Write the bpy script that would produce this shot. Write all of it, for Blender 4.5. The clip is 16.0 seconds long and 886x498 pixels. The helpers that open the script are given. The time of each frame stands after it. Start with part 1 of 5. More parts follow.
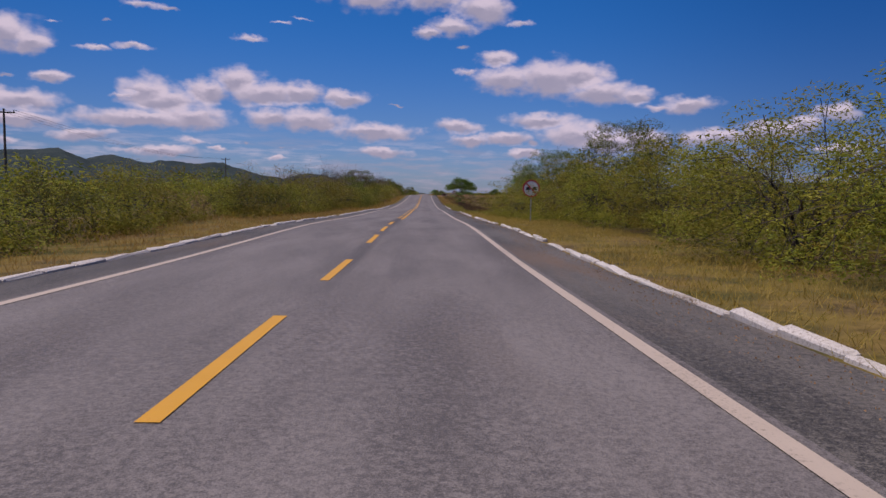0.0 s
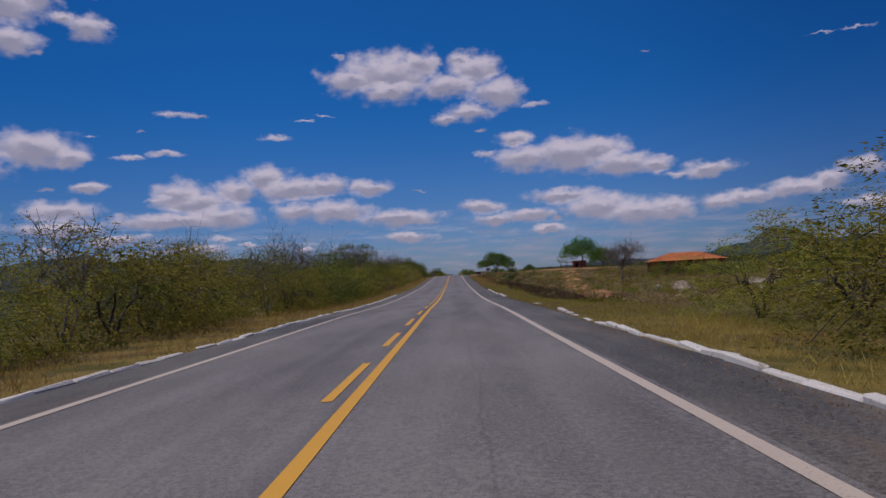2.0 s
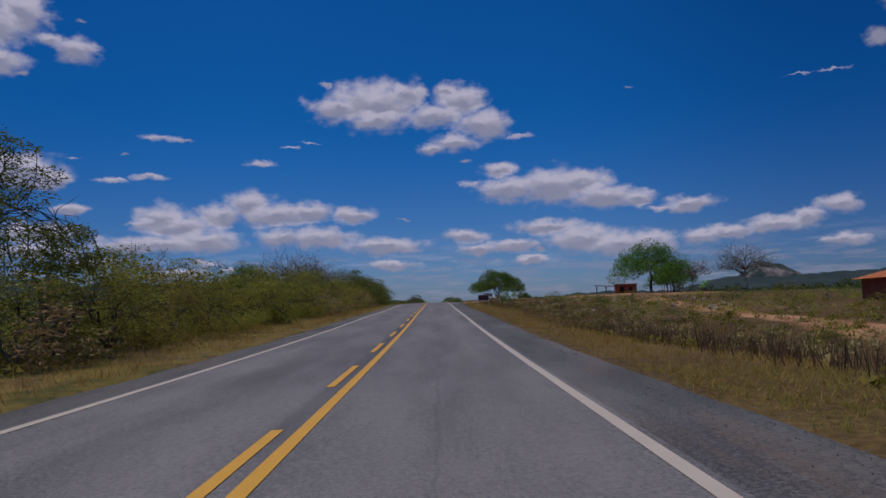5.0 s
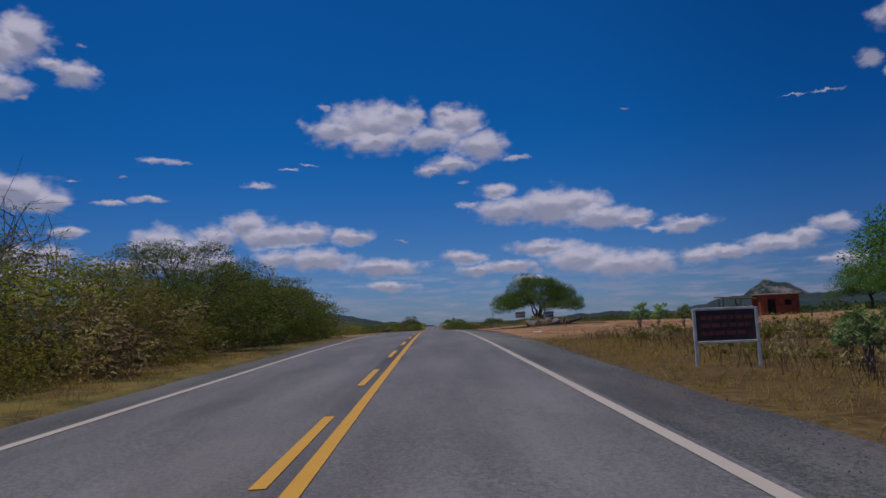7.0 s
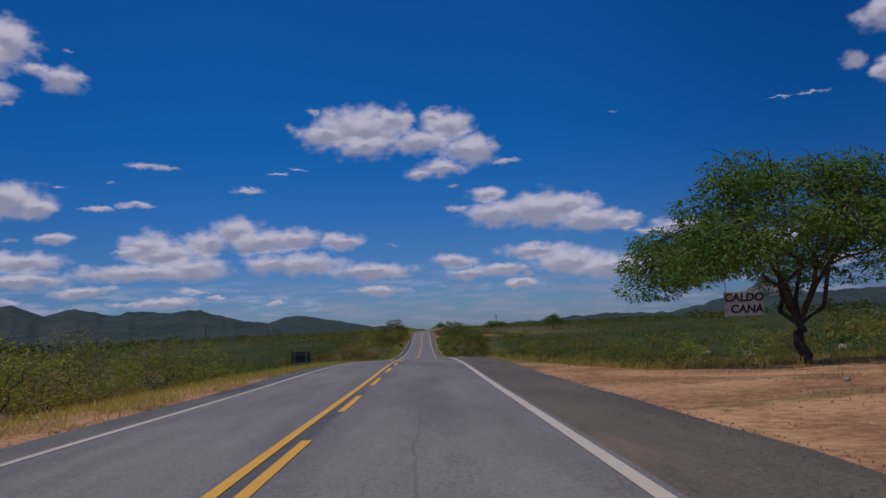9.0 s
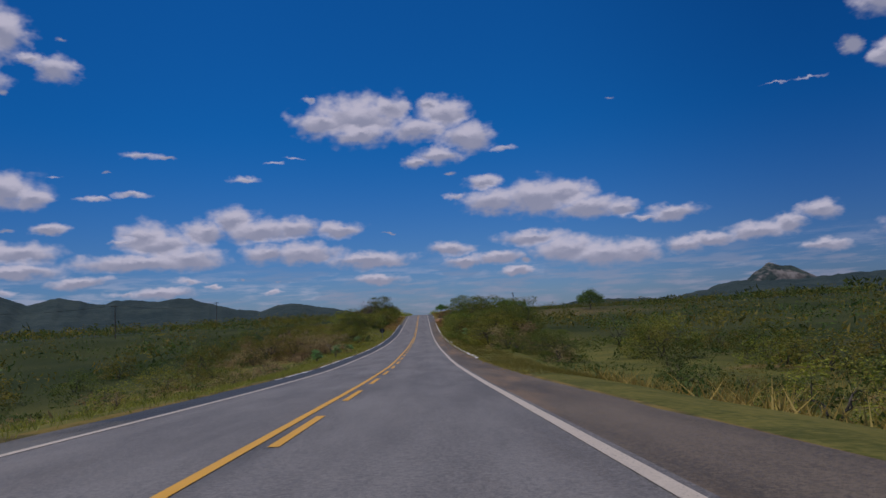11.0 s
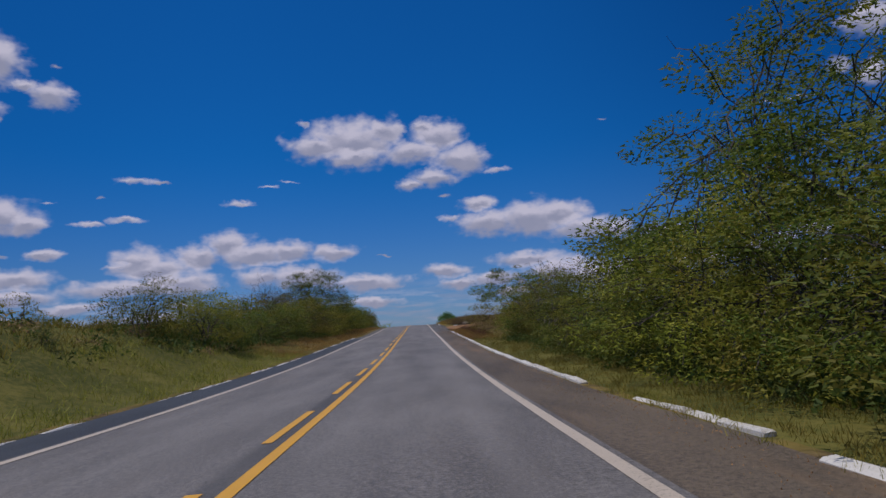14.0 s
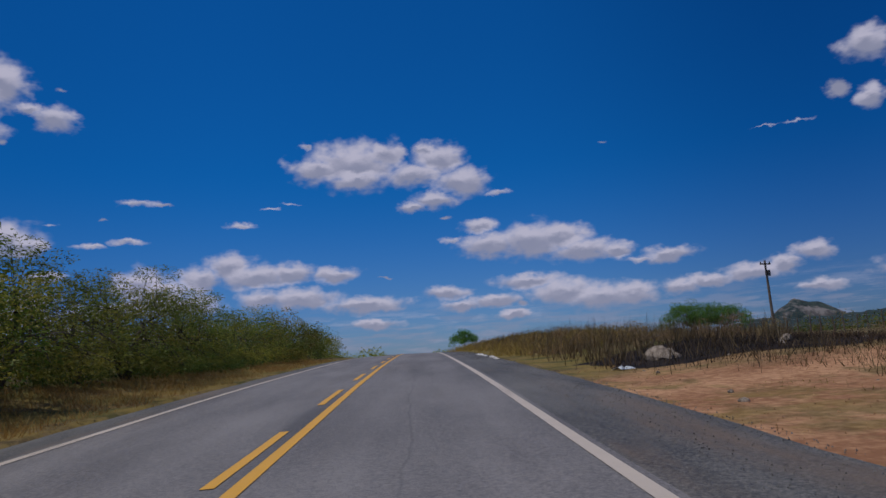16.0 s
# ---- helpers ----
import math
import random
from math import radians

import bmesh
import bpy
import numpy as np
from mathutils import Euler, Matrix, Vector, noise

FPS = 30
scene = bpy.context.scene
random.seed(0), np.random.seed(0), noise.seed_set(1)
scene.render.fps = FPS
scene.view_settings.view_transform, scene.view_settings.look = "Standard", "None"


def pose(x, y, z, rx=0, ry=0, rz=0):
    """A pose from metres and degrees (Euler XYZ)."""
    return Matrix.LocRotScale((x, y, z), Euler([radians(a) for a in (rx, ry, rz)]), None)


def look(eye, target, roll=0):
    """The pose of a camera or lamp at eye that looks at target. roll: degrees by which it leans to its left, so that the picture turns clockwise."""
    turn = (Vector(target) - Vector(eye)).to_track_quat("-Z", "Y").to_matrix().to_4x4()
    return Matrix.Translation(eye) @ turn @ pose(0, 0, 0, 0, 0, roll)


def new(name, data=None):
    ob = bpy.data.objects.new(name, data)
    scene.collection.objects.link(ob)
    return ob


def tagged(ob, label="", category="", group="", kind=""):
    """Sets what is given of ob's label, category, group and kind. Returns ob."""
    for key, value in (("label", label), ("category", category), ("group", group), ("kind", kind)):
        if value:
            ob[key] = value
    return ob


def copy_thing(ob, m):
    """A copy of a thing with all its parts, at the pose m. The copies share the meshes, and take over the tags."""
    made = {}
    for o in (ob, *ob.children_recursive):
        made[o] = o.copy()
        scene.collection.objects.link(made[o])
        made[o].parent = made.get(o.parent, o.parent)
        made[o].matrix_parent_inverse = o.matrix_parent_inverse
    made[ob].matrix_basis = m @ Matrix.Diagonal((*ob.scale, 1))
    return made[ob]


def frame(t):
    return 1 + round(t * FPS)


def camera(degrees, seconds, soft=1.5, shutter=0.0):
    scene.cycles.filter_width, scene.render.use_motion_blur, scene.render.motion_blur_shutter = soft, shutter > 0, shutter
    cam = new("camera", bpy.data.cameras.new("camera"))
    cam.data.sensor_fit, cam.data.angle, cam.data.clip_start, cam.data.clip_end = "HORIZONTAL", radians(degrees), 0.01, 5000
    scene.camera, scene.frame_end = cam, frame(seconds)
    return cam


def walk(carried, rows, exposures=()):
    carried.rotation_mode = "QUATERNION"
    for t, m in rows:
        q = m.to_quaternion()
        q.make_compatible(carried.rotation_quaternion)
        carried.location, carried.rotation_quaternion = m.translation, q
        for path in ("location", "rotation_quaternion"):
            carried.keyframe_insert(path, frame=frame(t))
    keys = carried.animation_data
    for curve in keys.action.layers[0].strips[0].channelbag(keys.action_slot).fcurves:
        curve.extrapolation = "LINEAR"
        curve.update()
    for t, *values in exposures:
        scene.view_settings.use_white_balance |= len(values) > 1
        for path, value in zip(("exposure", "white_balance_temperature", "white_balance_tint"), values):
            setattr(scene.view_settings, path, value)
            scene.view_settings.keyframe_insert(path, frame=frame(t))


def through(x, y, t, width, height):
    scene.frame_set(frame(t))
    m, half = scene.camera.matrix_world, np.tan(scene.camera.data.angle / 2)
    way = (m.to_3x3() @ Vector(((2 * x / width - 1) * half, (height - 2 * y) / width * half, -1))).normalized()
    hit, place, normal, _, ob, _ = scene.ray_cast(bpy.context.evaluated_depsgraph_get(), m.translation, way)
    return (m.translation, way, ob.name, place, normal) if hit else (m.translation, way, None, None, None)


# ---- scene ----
cam = camera(67.0, 16.0, soft=1.5)
# seconds, across the road, along it, height, yaw, pitch, roll
ROWS = [
    (0.0, 1.37, 3.71, 1.121, -1.52, -4.67, -0.94),
    (0.5, 1.24, 15.34, 1.091, 0.70, -1.49, 2.12),
    (1.0, 1.24, 26.78, 1.061, 1.24, -0.39, 2.72),
    (1.5, 1.20, 37.81, 0.925, 0.97, 1.07, 2.73),
    (2.0, 1.25, 48.07, 0.796, 0.90, 2.30, 3.04),
    (2.5, 1.37, 58.78, 0.707, 0.62, 2.20, 1.77),
    (3.0, 1.45, 69.86, 0.608, -0.16, 2.43, 0.86),
    (3.5, 1.58, 81.24, 0.428, -0.38, 3.23, 0.80),
    (4.0, 1.54, 93.37, 0.325, -0.36, 3.74, 1.65),
    (6.5, 1.26, 166.18, 0.965, -0.67, 6.13, 2.22),
    (7.0, 1.14, 182.26, 1.213, -0.73, 6.53, 2.31),
    (7.5, 1.22, 199.54, 1.560, -0.93, 7.22, 2.05),
    (8.0, 1.45, 216.84, 1.825, -1.20, 7.59, 1.46),
    (8.5, 1.59, 234.85, 1.893, -1.61, 7.24, 2.50),
    (9.0, 1.60, 252.59, 1.929, -1.49, 6.80, 2.87),
    (9.5, 1.59, 270.22, 1.713, -1.71, 6.62, 2.95),
    (12.0, 1.78, 359.86, -1.452, -1.64, 5.40, 3.45),
    (12.5, 1.54, 378.21, -1.860, -1.69, 5.52, 3.54),
    (13.0, 1.44, 397.14, -2.158, -1.67, 5.91, 3.11),
    (13.5, 1.58, 416.09, -2.308, -1.76, 6.47, 3.39),
    (14.0, 1.66, 434.73, -2.282, -2.02, 7.60, 3.91),
    (14.5, 1.70, 453.07, -2.060, -1.91, 8.03, 4.30),
    (15.0, 1.77, 471.10, -1.536, -1.91, 8.31, 3.61),
    (15.5, 1.77, 489.28, -0.911, -2.19, 9.08, 3.64),
    (16.0, 1.65, 507.53, -0.220, -1.92, 9.51, 3.86),
]
# seconds, stops, kelvin, tint: the clip's camera darkens as it tilts up to the sky
EXPOSURES = [(0.0, -0.02, 6800, 21), (0.8, -0.15, 6700, 18), (2.0, -0.33, 6400, 14), (3.5, -0.48, 6150, 12), (6.5, -0.46, 6050, 9), (9.0, -0.35, 6100, 9), (12.5, -0.3, 6150, 8), (14.5, -0.24, 6100, 8), (16.0, -0.36, 6000, 7)]
walk(cam, [(t, pose(x, y, z, 90 + pitch, roll, yaw)) for t, x, y, z, yaw, pitch, roll in ROWS], EXPOSURES)

# height of the road's crown every 15 m along it, from 15 m behind the first eye
PROFILE = [0.12, 0.0, -0.13, -0.11, -0.32, -0.46, -0.58, -0.79, -0.84, -0.76, -0.67, -0.48, -0.2, 0.03, 0.32, 0.59, 0.75, 0.75, 0.75, 0.56, 0.38, -0.05, -0.67, -1.36, -2.04, -2.59, -2.92, -3.21, -3.37, -3.45, -3.38, -3.24, -2.88, -2.34, -1.79, -1.25, -0.61, -0.09, 0.35, 0.64, 0.83, 0.94, 0.98, 0.96, 0.9, 0.82, 0.75]

# ---- sky, clouds, sun ----
SUN_AZ, SUN_EL = -100.0, 71.0         # degrees to the right of the road's direction, degrees up
# fair-weather clouds, each of a few heaps: azimuth, elevation, half width, half height, in degrees
CLOUDS = [
    # broad heap above the road
    "-8.0 16.7 2 0.92; -4.8 17.0 3.6 1.7; -2.2 17.8 1.7 0.93; -4.6 15.7 2.4 0.66; 0.4 15.9 2.1 0.85; 2.8 17.2 2 1.1; 1.5 18.0 0.9 0.65; 4.6 15.1 2.1 1.1; 2.1 13.7 1.7 0.62; 0.2 13.2 1.1 0.43; 7.8 14.0 1.3 0.28; -8.9 18.5 0.63 0.27; 3.0 12.1 0.69 0.24",
    # long heap to the side of the road
    "5.9 11.1 1.2 0.57; 3.5 10.1 1.3 0.29; 6.7 9.6 2.3 0.91; 10.3 9.6 2.9 1.3; 12.7 9.7 2.2 1; 14.5 8.5 2.5 0.85; 17.3 8.2 1.1 0.65; 19.2 7.2 1.7 0.32; 21.2 7.4 1.9 0.55",
    # low bank beside it
    "2.7 5.7 1.6 0.53; 4.1 4.6 1.8 0.43; 6.9 4.8 1.9 0.53; 9.8 6.2 2.5 0.57; 12.8 5.1 2.7 1; 15.6 4.4 2.7 0.94; 18.1 4.4 2 0.79; 9.0 4.4 0.71 0.33; 8.1 3.5 1.2 0.38",
    # drawn-out low row
    "21.9 4.7 1.7 0.54; 24.2 4.9 1.7 0.49; 27.3 5.2 2 0.61; 29.5 5.6 1.1 0.55; 31.7 6.4 1.2 0.63; 31.9 3.7 1.6 0.42",
    # twin heaps
    "-17.6 7.8 1.5 0.87; -15.4 8.7 1.6 1; -13.1 7.8 2.7 0.89; -10.5 8.0 1.6 0.76; -22.0 7.4 1.9 1.1; -23.6 7.1 1.5 0.26; -20.6 6.8 2.4 1.1; -22.6 5.4 4.1 0.57; -18.9 5.7 2.3 0.77; -6.8 7.8 1.6 0.62; -2.7 7.3 0.68 0.14",
    # flat heaps below
    "-12.7 6.0 1.6 0.7; -9.7 5.9 2.8 0.81; -4.3 5.1 3 0.58; -3.7 3.5 2 0.38; -18.7 3.9 1.6 0.36; -16.8 3.4 0.87 0.18; -14.7 3.8 0.45 0.18; -12.1 3.7 0.73 0.14; -12.5 2.8 1.1 0.23",
    # high heap at the edge
    "-31.9 21.8 1.6 1.4; -33.8 20.7 2.1 1.3; -33.4 18.3 1.7 0.84; -30.0 20.2 0.81 0.39; -28.2 19.7 1.3 0.84; -31.8 17.7 0.56 0.27",
    # edge heaps
    "-32.0 10.8 2.7 1.1; -29.8 10.3 1.1 0.74; -28.6 8.0 1 0.38; -31.4 7.8 0.69 0.16; -30.5 6.2 2.2 0.78; -30.8 4.9 2.8 0.49; -26.7 4.1 1.8 0.42; -31.5 3.3 0.89 0.36; -23.6 3.0 1.4 0.3; -21.0 3.1 2.2 0.4",
    # wisps
    "-22.3 13.7 1.8 0.31; -20.5 13.6 0.77 0.18; -14.4 12.1 1.4 0.28; -12.1 13.5 1 0.14; -10.4 13.9 1.1 0.14; -25.5 10.4 1.3 0.21; -23.0 10.8 1.4 0.26; -28.3 11.8 1 0.13; -24.8 12.4 0.36 0.17; -27.7 21.9 0.7 0.16; 17.0 17.1 0.6 0.13; 29.6 16.2 1.5 0.083; 31.9 16.2 1.4 0.12",
    # far side heaps
    "37.2 20.4 1.4 1.0; 34.9 17.8 0.7 0.6; 37.0 16.7 0.8 0.7; 40.4 18.3 1.6 1.2; 38.1 4.6 2.4 0.7; -37.1 9.4 2.8 0.98; -37.3 6.0 2.4 0.75",
]


class Nodes:
    """Short hand for building node trees."""

    def __init__(self, tree):
        self.t = tree
        tree.nodes.clear()

    def n(self, kind, **kw):
        node = self.t.nodes.new(kind)
        for k, v in kw.items():
            setattr(node, k, v)
        return node

    def link(self, a, b):
        self.t.links.new(a, b)

    def put(self, sock, v):
        if isinstance(v, bpy.types.NodeSocket):
            self.link(v, sock)
        else:
            sock.default_value = v

    def math(self, op, a, b=0.0, c=0.0, clamp=False):
        node = self.n("ShaderNodeMath", operation=op, use_clamp=clamp)
        for s, v in zip(node.inputs, (a, b, c)):
            self.put(s, v)
        return node.outputs[0]

    def vec(self, op, a, b=(0, 0, 0), out=0):
        node = self.n("ShaderNodeVectorMath", operation=op)
        self.put(node.inputs[0], a)
        self.put(node.inputs[1], b)
        return node.outputs["Value"] if out else node.outputs[0]

    def ramp(self, v, lo, hi, a=0.0, b=1.0):
        node = self.n("ShaderNodeMapRange", interpolation_type="SMOOTHSTEP")
        for s, x in zip(node.inputs, (v, lo, hi, a, b)):
            self.put(s, x)
        return node.outputs[0]

    def mix(self, f, a, b, blend="MIX"):
        node = self.n("ShaderNodeMix", data_type="RGBA", blend_type=blend)
        self.put(node.inputs[0], f)
        for s, v in ((node.inputs[6], a), (node.inputs[7], b)):
            self.put(s, v if isinstance(v, bpy.types.NodeSocket) or len(v) == 4 else (*v, 1))
        return node.outputs[2]

    def noise(self, co, scale, detail=4.0, rough=0.55, out=0):
        node = self.n("ShaderNodeTexNoise")
        self.put(node.inputs["Vector"], co)
        self.put(node.inputs["Scale"], scale)
        node.inputs["Detail"].default_value, node.inputs["Roughness"].default_value = detail, rough
        return node.outputs[out]


world = bpy.data.worlds.new("world")
scene.world = world
world.use_nodes = True
w = Nodes(world.node_tree)
sky = w.n("ShaderNodeTexSky", sky_type="NISHITA", sun_disc=False, sun_elevation=radians(SUN_EL), sun_rotation=radians(SUN_AZ), air_density=1.0, dust_density=0.35, ozone_density=3.0)
way = w.n("ShaderNodeTexCoord").outputs["Generated"]
sep = w.n("ShaderNodeSeparateXYZ")
w.link(way, sep.inputs[0])
az = w.math("MULTIPLY", w.math("ARCTAN2", sep.outputs[0], sep.outputs[1]), 57.2958)
el = w.math("MULTIPLY", w.math("ARCSINE", sep.outputs[2]), 57.2958)
flat = w.n("ShaderNodeCombineXYZ")
w.link(az, flat.inputs[0])
w.link(el, flat.inputs[1])
uv = flat.outputs[0]
wob = w.vec("SUBTRACT", w.noise(w.vec("MULTIPLY", uv, (0.6, 1.0, 1)), 1.0, 3.0, 0.6, 1), (0.5, 0.5, 0.5))
uvw = w.vec("ADD", uv, w.vec("MULTIPLY", wob, (2.0, 1.1, 0)))
body = lit = None
for heap in ";".join(CLOUDS).split(";"):
    a, e, hw, hh = map(float, heap.split())
    hw, hh = hw * 1.14, hh * 1.12
    d = w.vec("LENGTH", w.vec("MULTIPLY", w.vec("SUBTRACT", uvw, (a, e, 0)), (1 / hw, 1 / hh, 0)), out=1)
    if hh < 0.42:
        # thin wisps stay half transparent
        d = w.math("ADD", d, 0.34 if hh > 0.2 else 0.55)
    body = d if body is None else w.math("MINIMUM", body, d)
    if hw > 0.9:
        # the same heap raised: where it is near, the sun reaches the cloud
        d = w.vec("LENGTH", w.vec("MULTIPLY", w.vec("SUBTRACT", uvw, (a, e + 0.6 * hh, 0)), (1 / hw, 1 / hh, 0)), out=1)
        lit = d if lit is None else w.math("MINIMUM", lit, d)
fine = w.noise(w.vec("MULTIPLY", uv, (0.7, 1.0, 1)), 1.0, 2.5, 0.5)
edge = w.math("ADD", body, w.math("MULTIPLY", w.math("SUBTRACT", fine, 0.5), 1.2))
cover = w.ramp(edge, 1.36, 0.48)
# outside the view the fair-weather clouds go on
rest = w.noise(w.vec("MULTIPLY", uv, (0.07, 0.17, 1)), 1.0, 6.0, 0.6)
outside = w.math("MULTIPLY", w.ramp(rest, 0.56, 0.68), w.ramp(w.math("ABSOLUTE", az), 44.0, 52.0))
far_streaks = w.math("MULTIPLY", w.ramp(w.noise(w.vec("MULTIPLY", uv, (0.22, 1.6, 1)), 1.0, 5.0, 0.6), 0.42, 0.64), w.ramp(el, 6.0, 1.5, 0.0, 0.6))
cover = w.math("MAXIMUM", cover, w.math("MAXIMUM", outside, far_streaks))
shade = w.ramp(w.math("ADD", w.math("SUBTRACT", lit, body), w.math("MULTIPLY", w.math("SUBTRACT", fine, 0.5), 0.5)), 0.62, -0.2)
tone = w.mix(shade, (4.4, 4.3, 5.7), (8.3, 7.55, 8.9))
deep = w.mix(w.ramp(el, -2.0, 17.0), (0.5, 0.65, 1.1), (0.088, 0.59, 1.2))
# sky deepest square to the sun; both sides also darkened as lens vignette
deep = w.mix(1.0, deep, w.mix(w.ramp(az, 8.0, 36.0), (1.0, 1.0, 1.0), (0.62, 0.66, 0.73)), "MULTIPLY")
deep = w.mix(1.0, deep, w.mix(w.ramp(az, -12.0, -38.0), (1.0, 1.0, 1.0), (0.8, 0.84, 0.86)), "MULTIPLY")
blue = w.mix(1.0, sky.outputs[0], deep, "MULTIPLY")
bg = w.n("ShaderNodeBackground")
w.link(w.mix(w.math("MULTIPLY", cover, 0.94), blue, tone), bg.inputs[0])
bg.inputs[1].default_value = 0.075
out = w.n("ShaderNodeOutputWorld")
w.link(bg.outputs[0], out.inputs[0])

sun = new("sun", bpy.data.lights.new("sun", "SUN"))
sun.data.energy, sun.data.angle, sun.data.color = 3.0, radians(0.55), (1.0, 0.95, 0.88)
_sa, _se = radians(SUN_AZ), radians(SUN_EL)
_to = Vector((math.sin(_sa) * math.cos(_se), math.cos(_sa) * math.cos(_se), math.sin(_se)))
sun.matrix_world = look(_to * 300, (0, 0, 0))

# ---- materials ----
def material(name, rough=0.8, metal=0.0, gloss=0.5):
    m = bpy.data.materials.new(name)
    m.use_nodes = True
    k = Nodes(m.node_tree)
    bsdf = k.n("ShaderNodeBsdfPrincipled")
    bsdf.inputs["Roughness"].default_value, bsdf.inputs["Metallic"].default_value = rough, metal
    bsdf.inputs["Specular IOR Level"].default_value = gloss
    o = k.n("ShaderNodeOutputMaterial")
    k.link(bsdf.outputs[0], o.inputs[0])
    return m, k, bsdf


def bump(k, bsdf, height, strength=0.4, dist=0.02):
    b = k.n("ShaderNodeBump")
    b.inputs["Strength"].default_value, b.inputs["Distance"].default_value = strength, dist
    k.link(height, b.inputs["Height"])
    k.link(b.outputs[0], bsdf.inputs["Normal"])


def place(k):
    """World position: every setting mesh is built at the origin."""
    return k.n("ShaderNodeNewGeometry").outputs["Position"]


def speckled(name, dark, light, fine=8.0, coarse=0.5, rough=0.85, relief=0.3, metal=0.0, local=False):
    """A two-scale mottled surface."""
    m, k, b = material(name, rough, metal, 0.15 if rough > 0.8 else 0.5)
    co = k.n("ShaderNodeTexCoord").outputs["Object"] if local else place(k)
    f = k.math("MULTIPLY_ADD", k.noise(co, fine, 5.0), 0.55, k.math("MULTIPLY", k.noise(co, coarse, 4.0), 0.45))
    k.link(k.mix(k.ramp(f, 0.36, 0.64), dark, light), b.inputs["Base Color"])
    bump(k, b, k.noise(co, fine * 2, 3.0), relief, 0.01)
    return m


def asphalt(name, dark, light, tracks=True, brown=(0.16, 0.12, 0.09), dirt=0.2):
    m, k, b = material(name, 0.72, 0.0, 0.35)
    co = place(k)
    sx = k.n("ShaderNodeSeparateXYZ")
    k.link(co, sx.inputs[0])
    grit = k.math("MULTIPLY_ADD", k.noise(co, 90.0, 2.0, 0.7), 0.5, k.math("MULTIPLY", k.noise(co, 22.0, 4.0, 0.75), 0.5))
    patch = k.noise(k.vec("MULTIPLY", co, (1.0, 0.22, 1.0)), 0.8, 5.0, 0.6)
    c = k.mix(k.ramp(k.math("MULTIPLY_ADD", grit, 0.76, k.math("MULTIPLY", patch, 0.24)), 0.40, 0.60), dark, light)
    if tracks:
        # two polished wheel paths in each lane
        d = k.math("ABSOLUTE", k.math("SUBTRACT", k.math("ABSOLUTE", k.math("SUBTRACT", k.math("ABSOLUTE", sx.outputs[0]), 1.62)), 0.78))
        worn = k.math("MULTIPLY", k.ramp(d, 0.55, 0.1), k.ramp(k.noise(k.vec("MULTIPLY", co, (1.6, 0.05, 1.0)), 1.0, 4.0), 0.3, 0.7))
        c = k.mix(k.math("MULTIPLY", worn, 0.2), c, tuple(1.15 * v for v in light))
        # a dark seam beside the middle line and a few long cracks
        seam = k.math("MULTIPLY", k.ramp(k.math("ABSOLUTE", k.math("SUBTRACT", sx.outputs[0], 0.02)), 0.26, 0.1), k.ramp(k.noise(k.vec("MULTIPLY", co, (1, 0.08, 1)), 0.6, 3.0), 0.4, 0.62))
        c = k.mix(k.math("MULTIPLY", seam, 0.55), c, (0.035, 0.033, 0.034))
        crack = k.ramp(k.math("ABSOLUTE", k.math("SUBTRACT", k.noise(k.vec("MULTIPLY", co, (0.9, 0.10, 1)), 1.0, 6.0, 0.7), 0.5)), 0.006, 0.0)
        c = k.mix(k.math("MULTIPLY", crack, k.ramp(patch, 0.48, 0.62, 0.0, 0.22)), c, (0.03, 0.03, 0.03))
        # a long seam down the lane, open in places
        sway = k.math("MULTIPLY_ADD", k.noise(k.vec("MULTIPLY", co, (0, 0.22, 0)), 1.0, 5.0, 0.7), 0.5, 1.2)
        long_crack = k.math("MULTIPLY", k.ramp(k.math("ABSOLUTE", k.math("SUBTRACT", sx.outputs[0], sway)), 0.022, 0.004), k.ramp(k.noise(k.vec("MULTIPLY", co, (0, 0.03, 0)), 1.0, 3.0), 0.48, 0.62, 0.0, 0.28))
        c = k.mix(long_crack, c, (0.035, 0.033, 0.033))
    grime = k.ramp(k.noise(k.vec("MULTIPLY", co, (0.8, 0.12, 1.0)), 0.7, 5.0, 0.65), 0.5, 0.72)
    c = k.mix(k.math("MULTIPLY", grime, dirt), c, brown)
    k.link(c, b.inputs["Base Color"])
    k.link(k.ramp(grit, 0.3, 0.7, 0.6, 0.85), b.inputs["Roughness"])
    bump(k, b, grit, 0.8, 0.015)
    return m


def worn_paint(name, colour, under, wear=0.5):
    m, k, b = material(name, 0.6)
    co = place(k)
    f = k.math("MULTIPLY_ADD", k.noise(co, 38.0, 4.0, 0.7), 0.6, k.math("MULTIPLY", k.noise(k.vec("MULTIPLY", co, (2, 0.3, 1)), 0.9, 4.0), 0.4))
    tint = k.mix(k.noise(co, 3.0, 3.0), tuple(0.85 * v for v in colour), colour)
    k.link(k.mix(k.ramp(f, wear, wear + 0.14), tint, under), b.inputs["Base Color"])
    bump(k, b, k.noise(co, 60.0, 2.0), 0.3, 0.006)
    return m


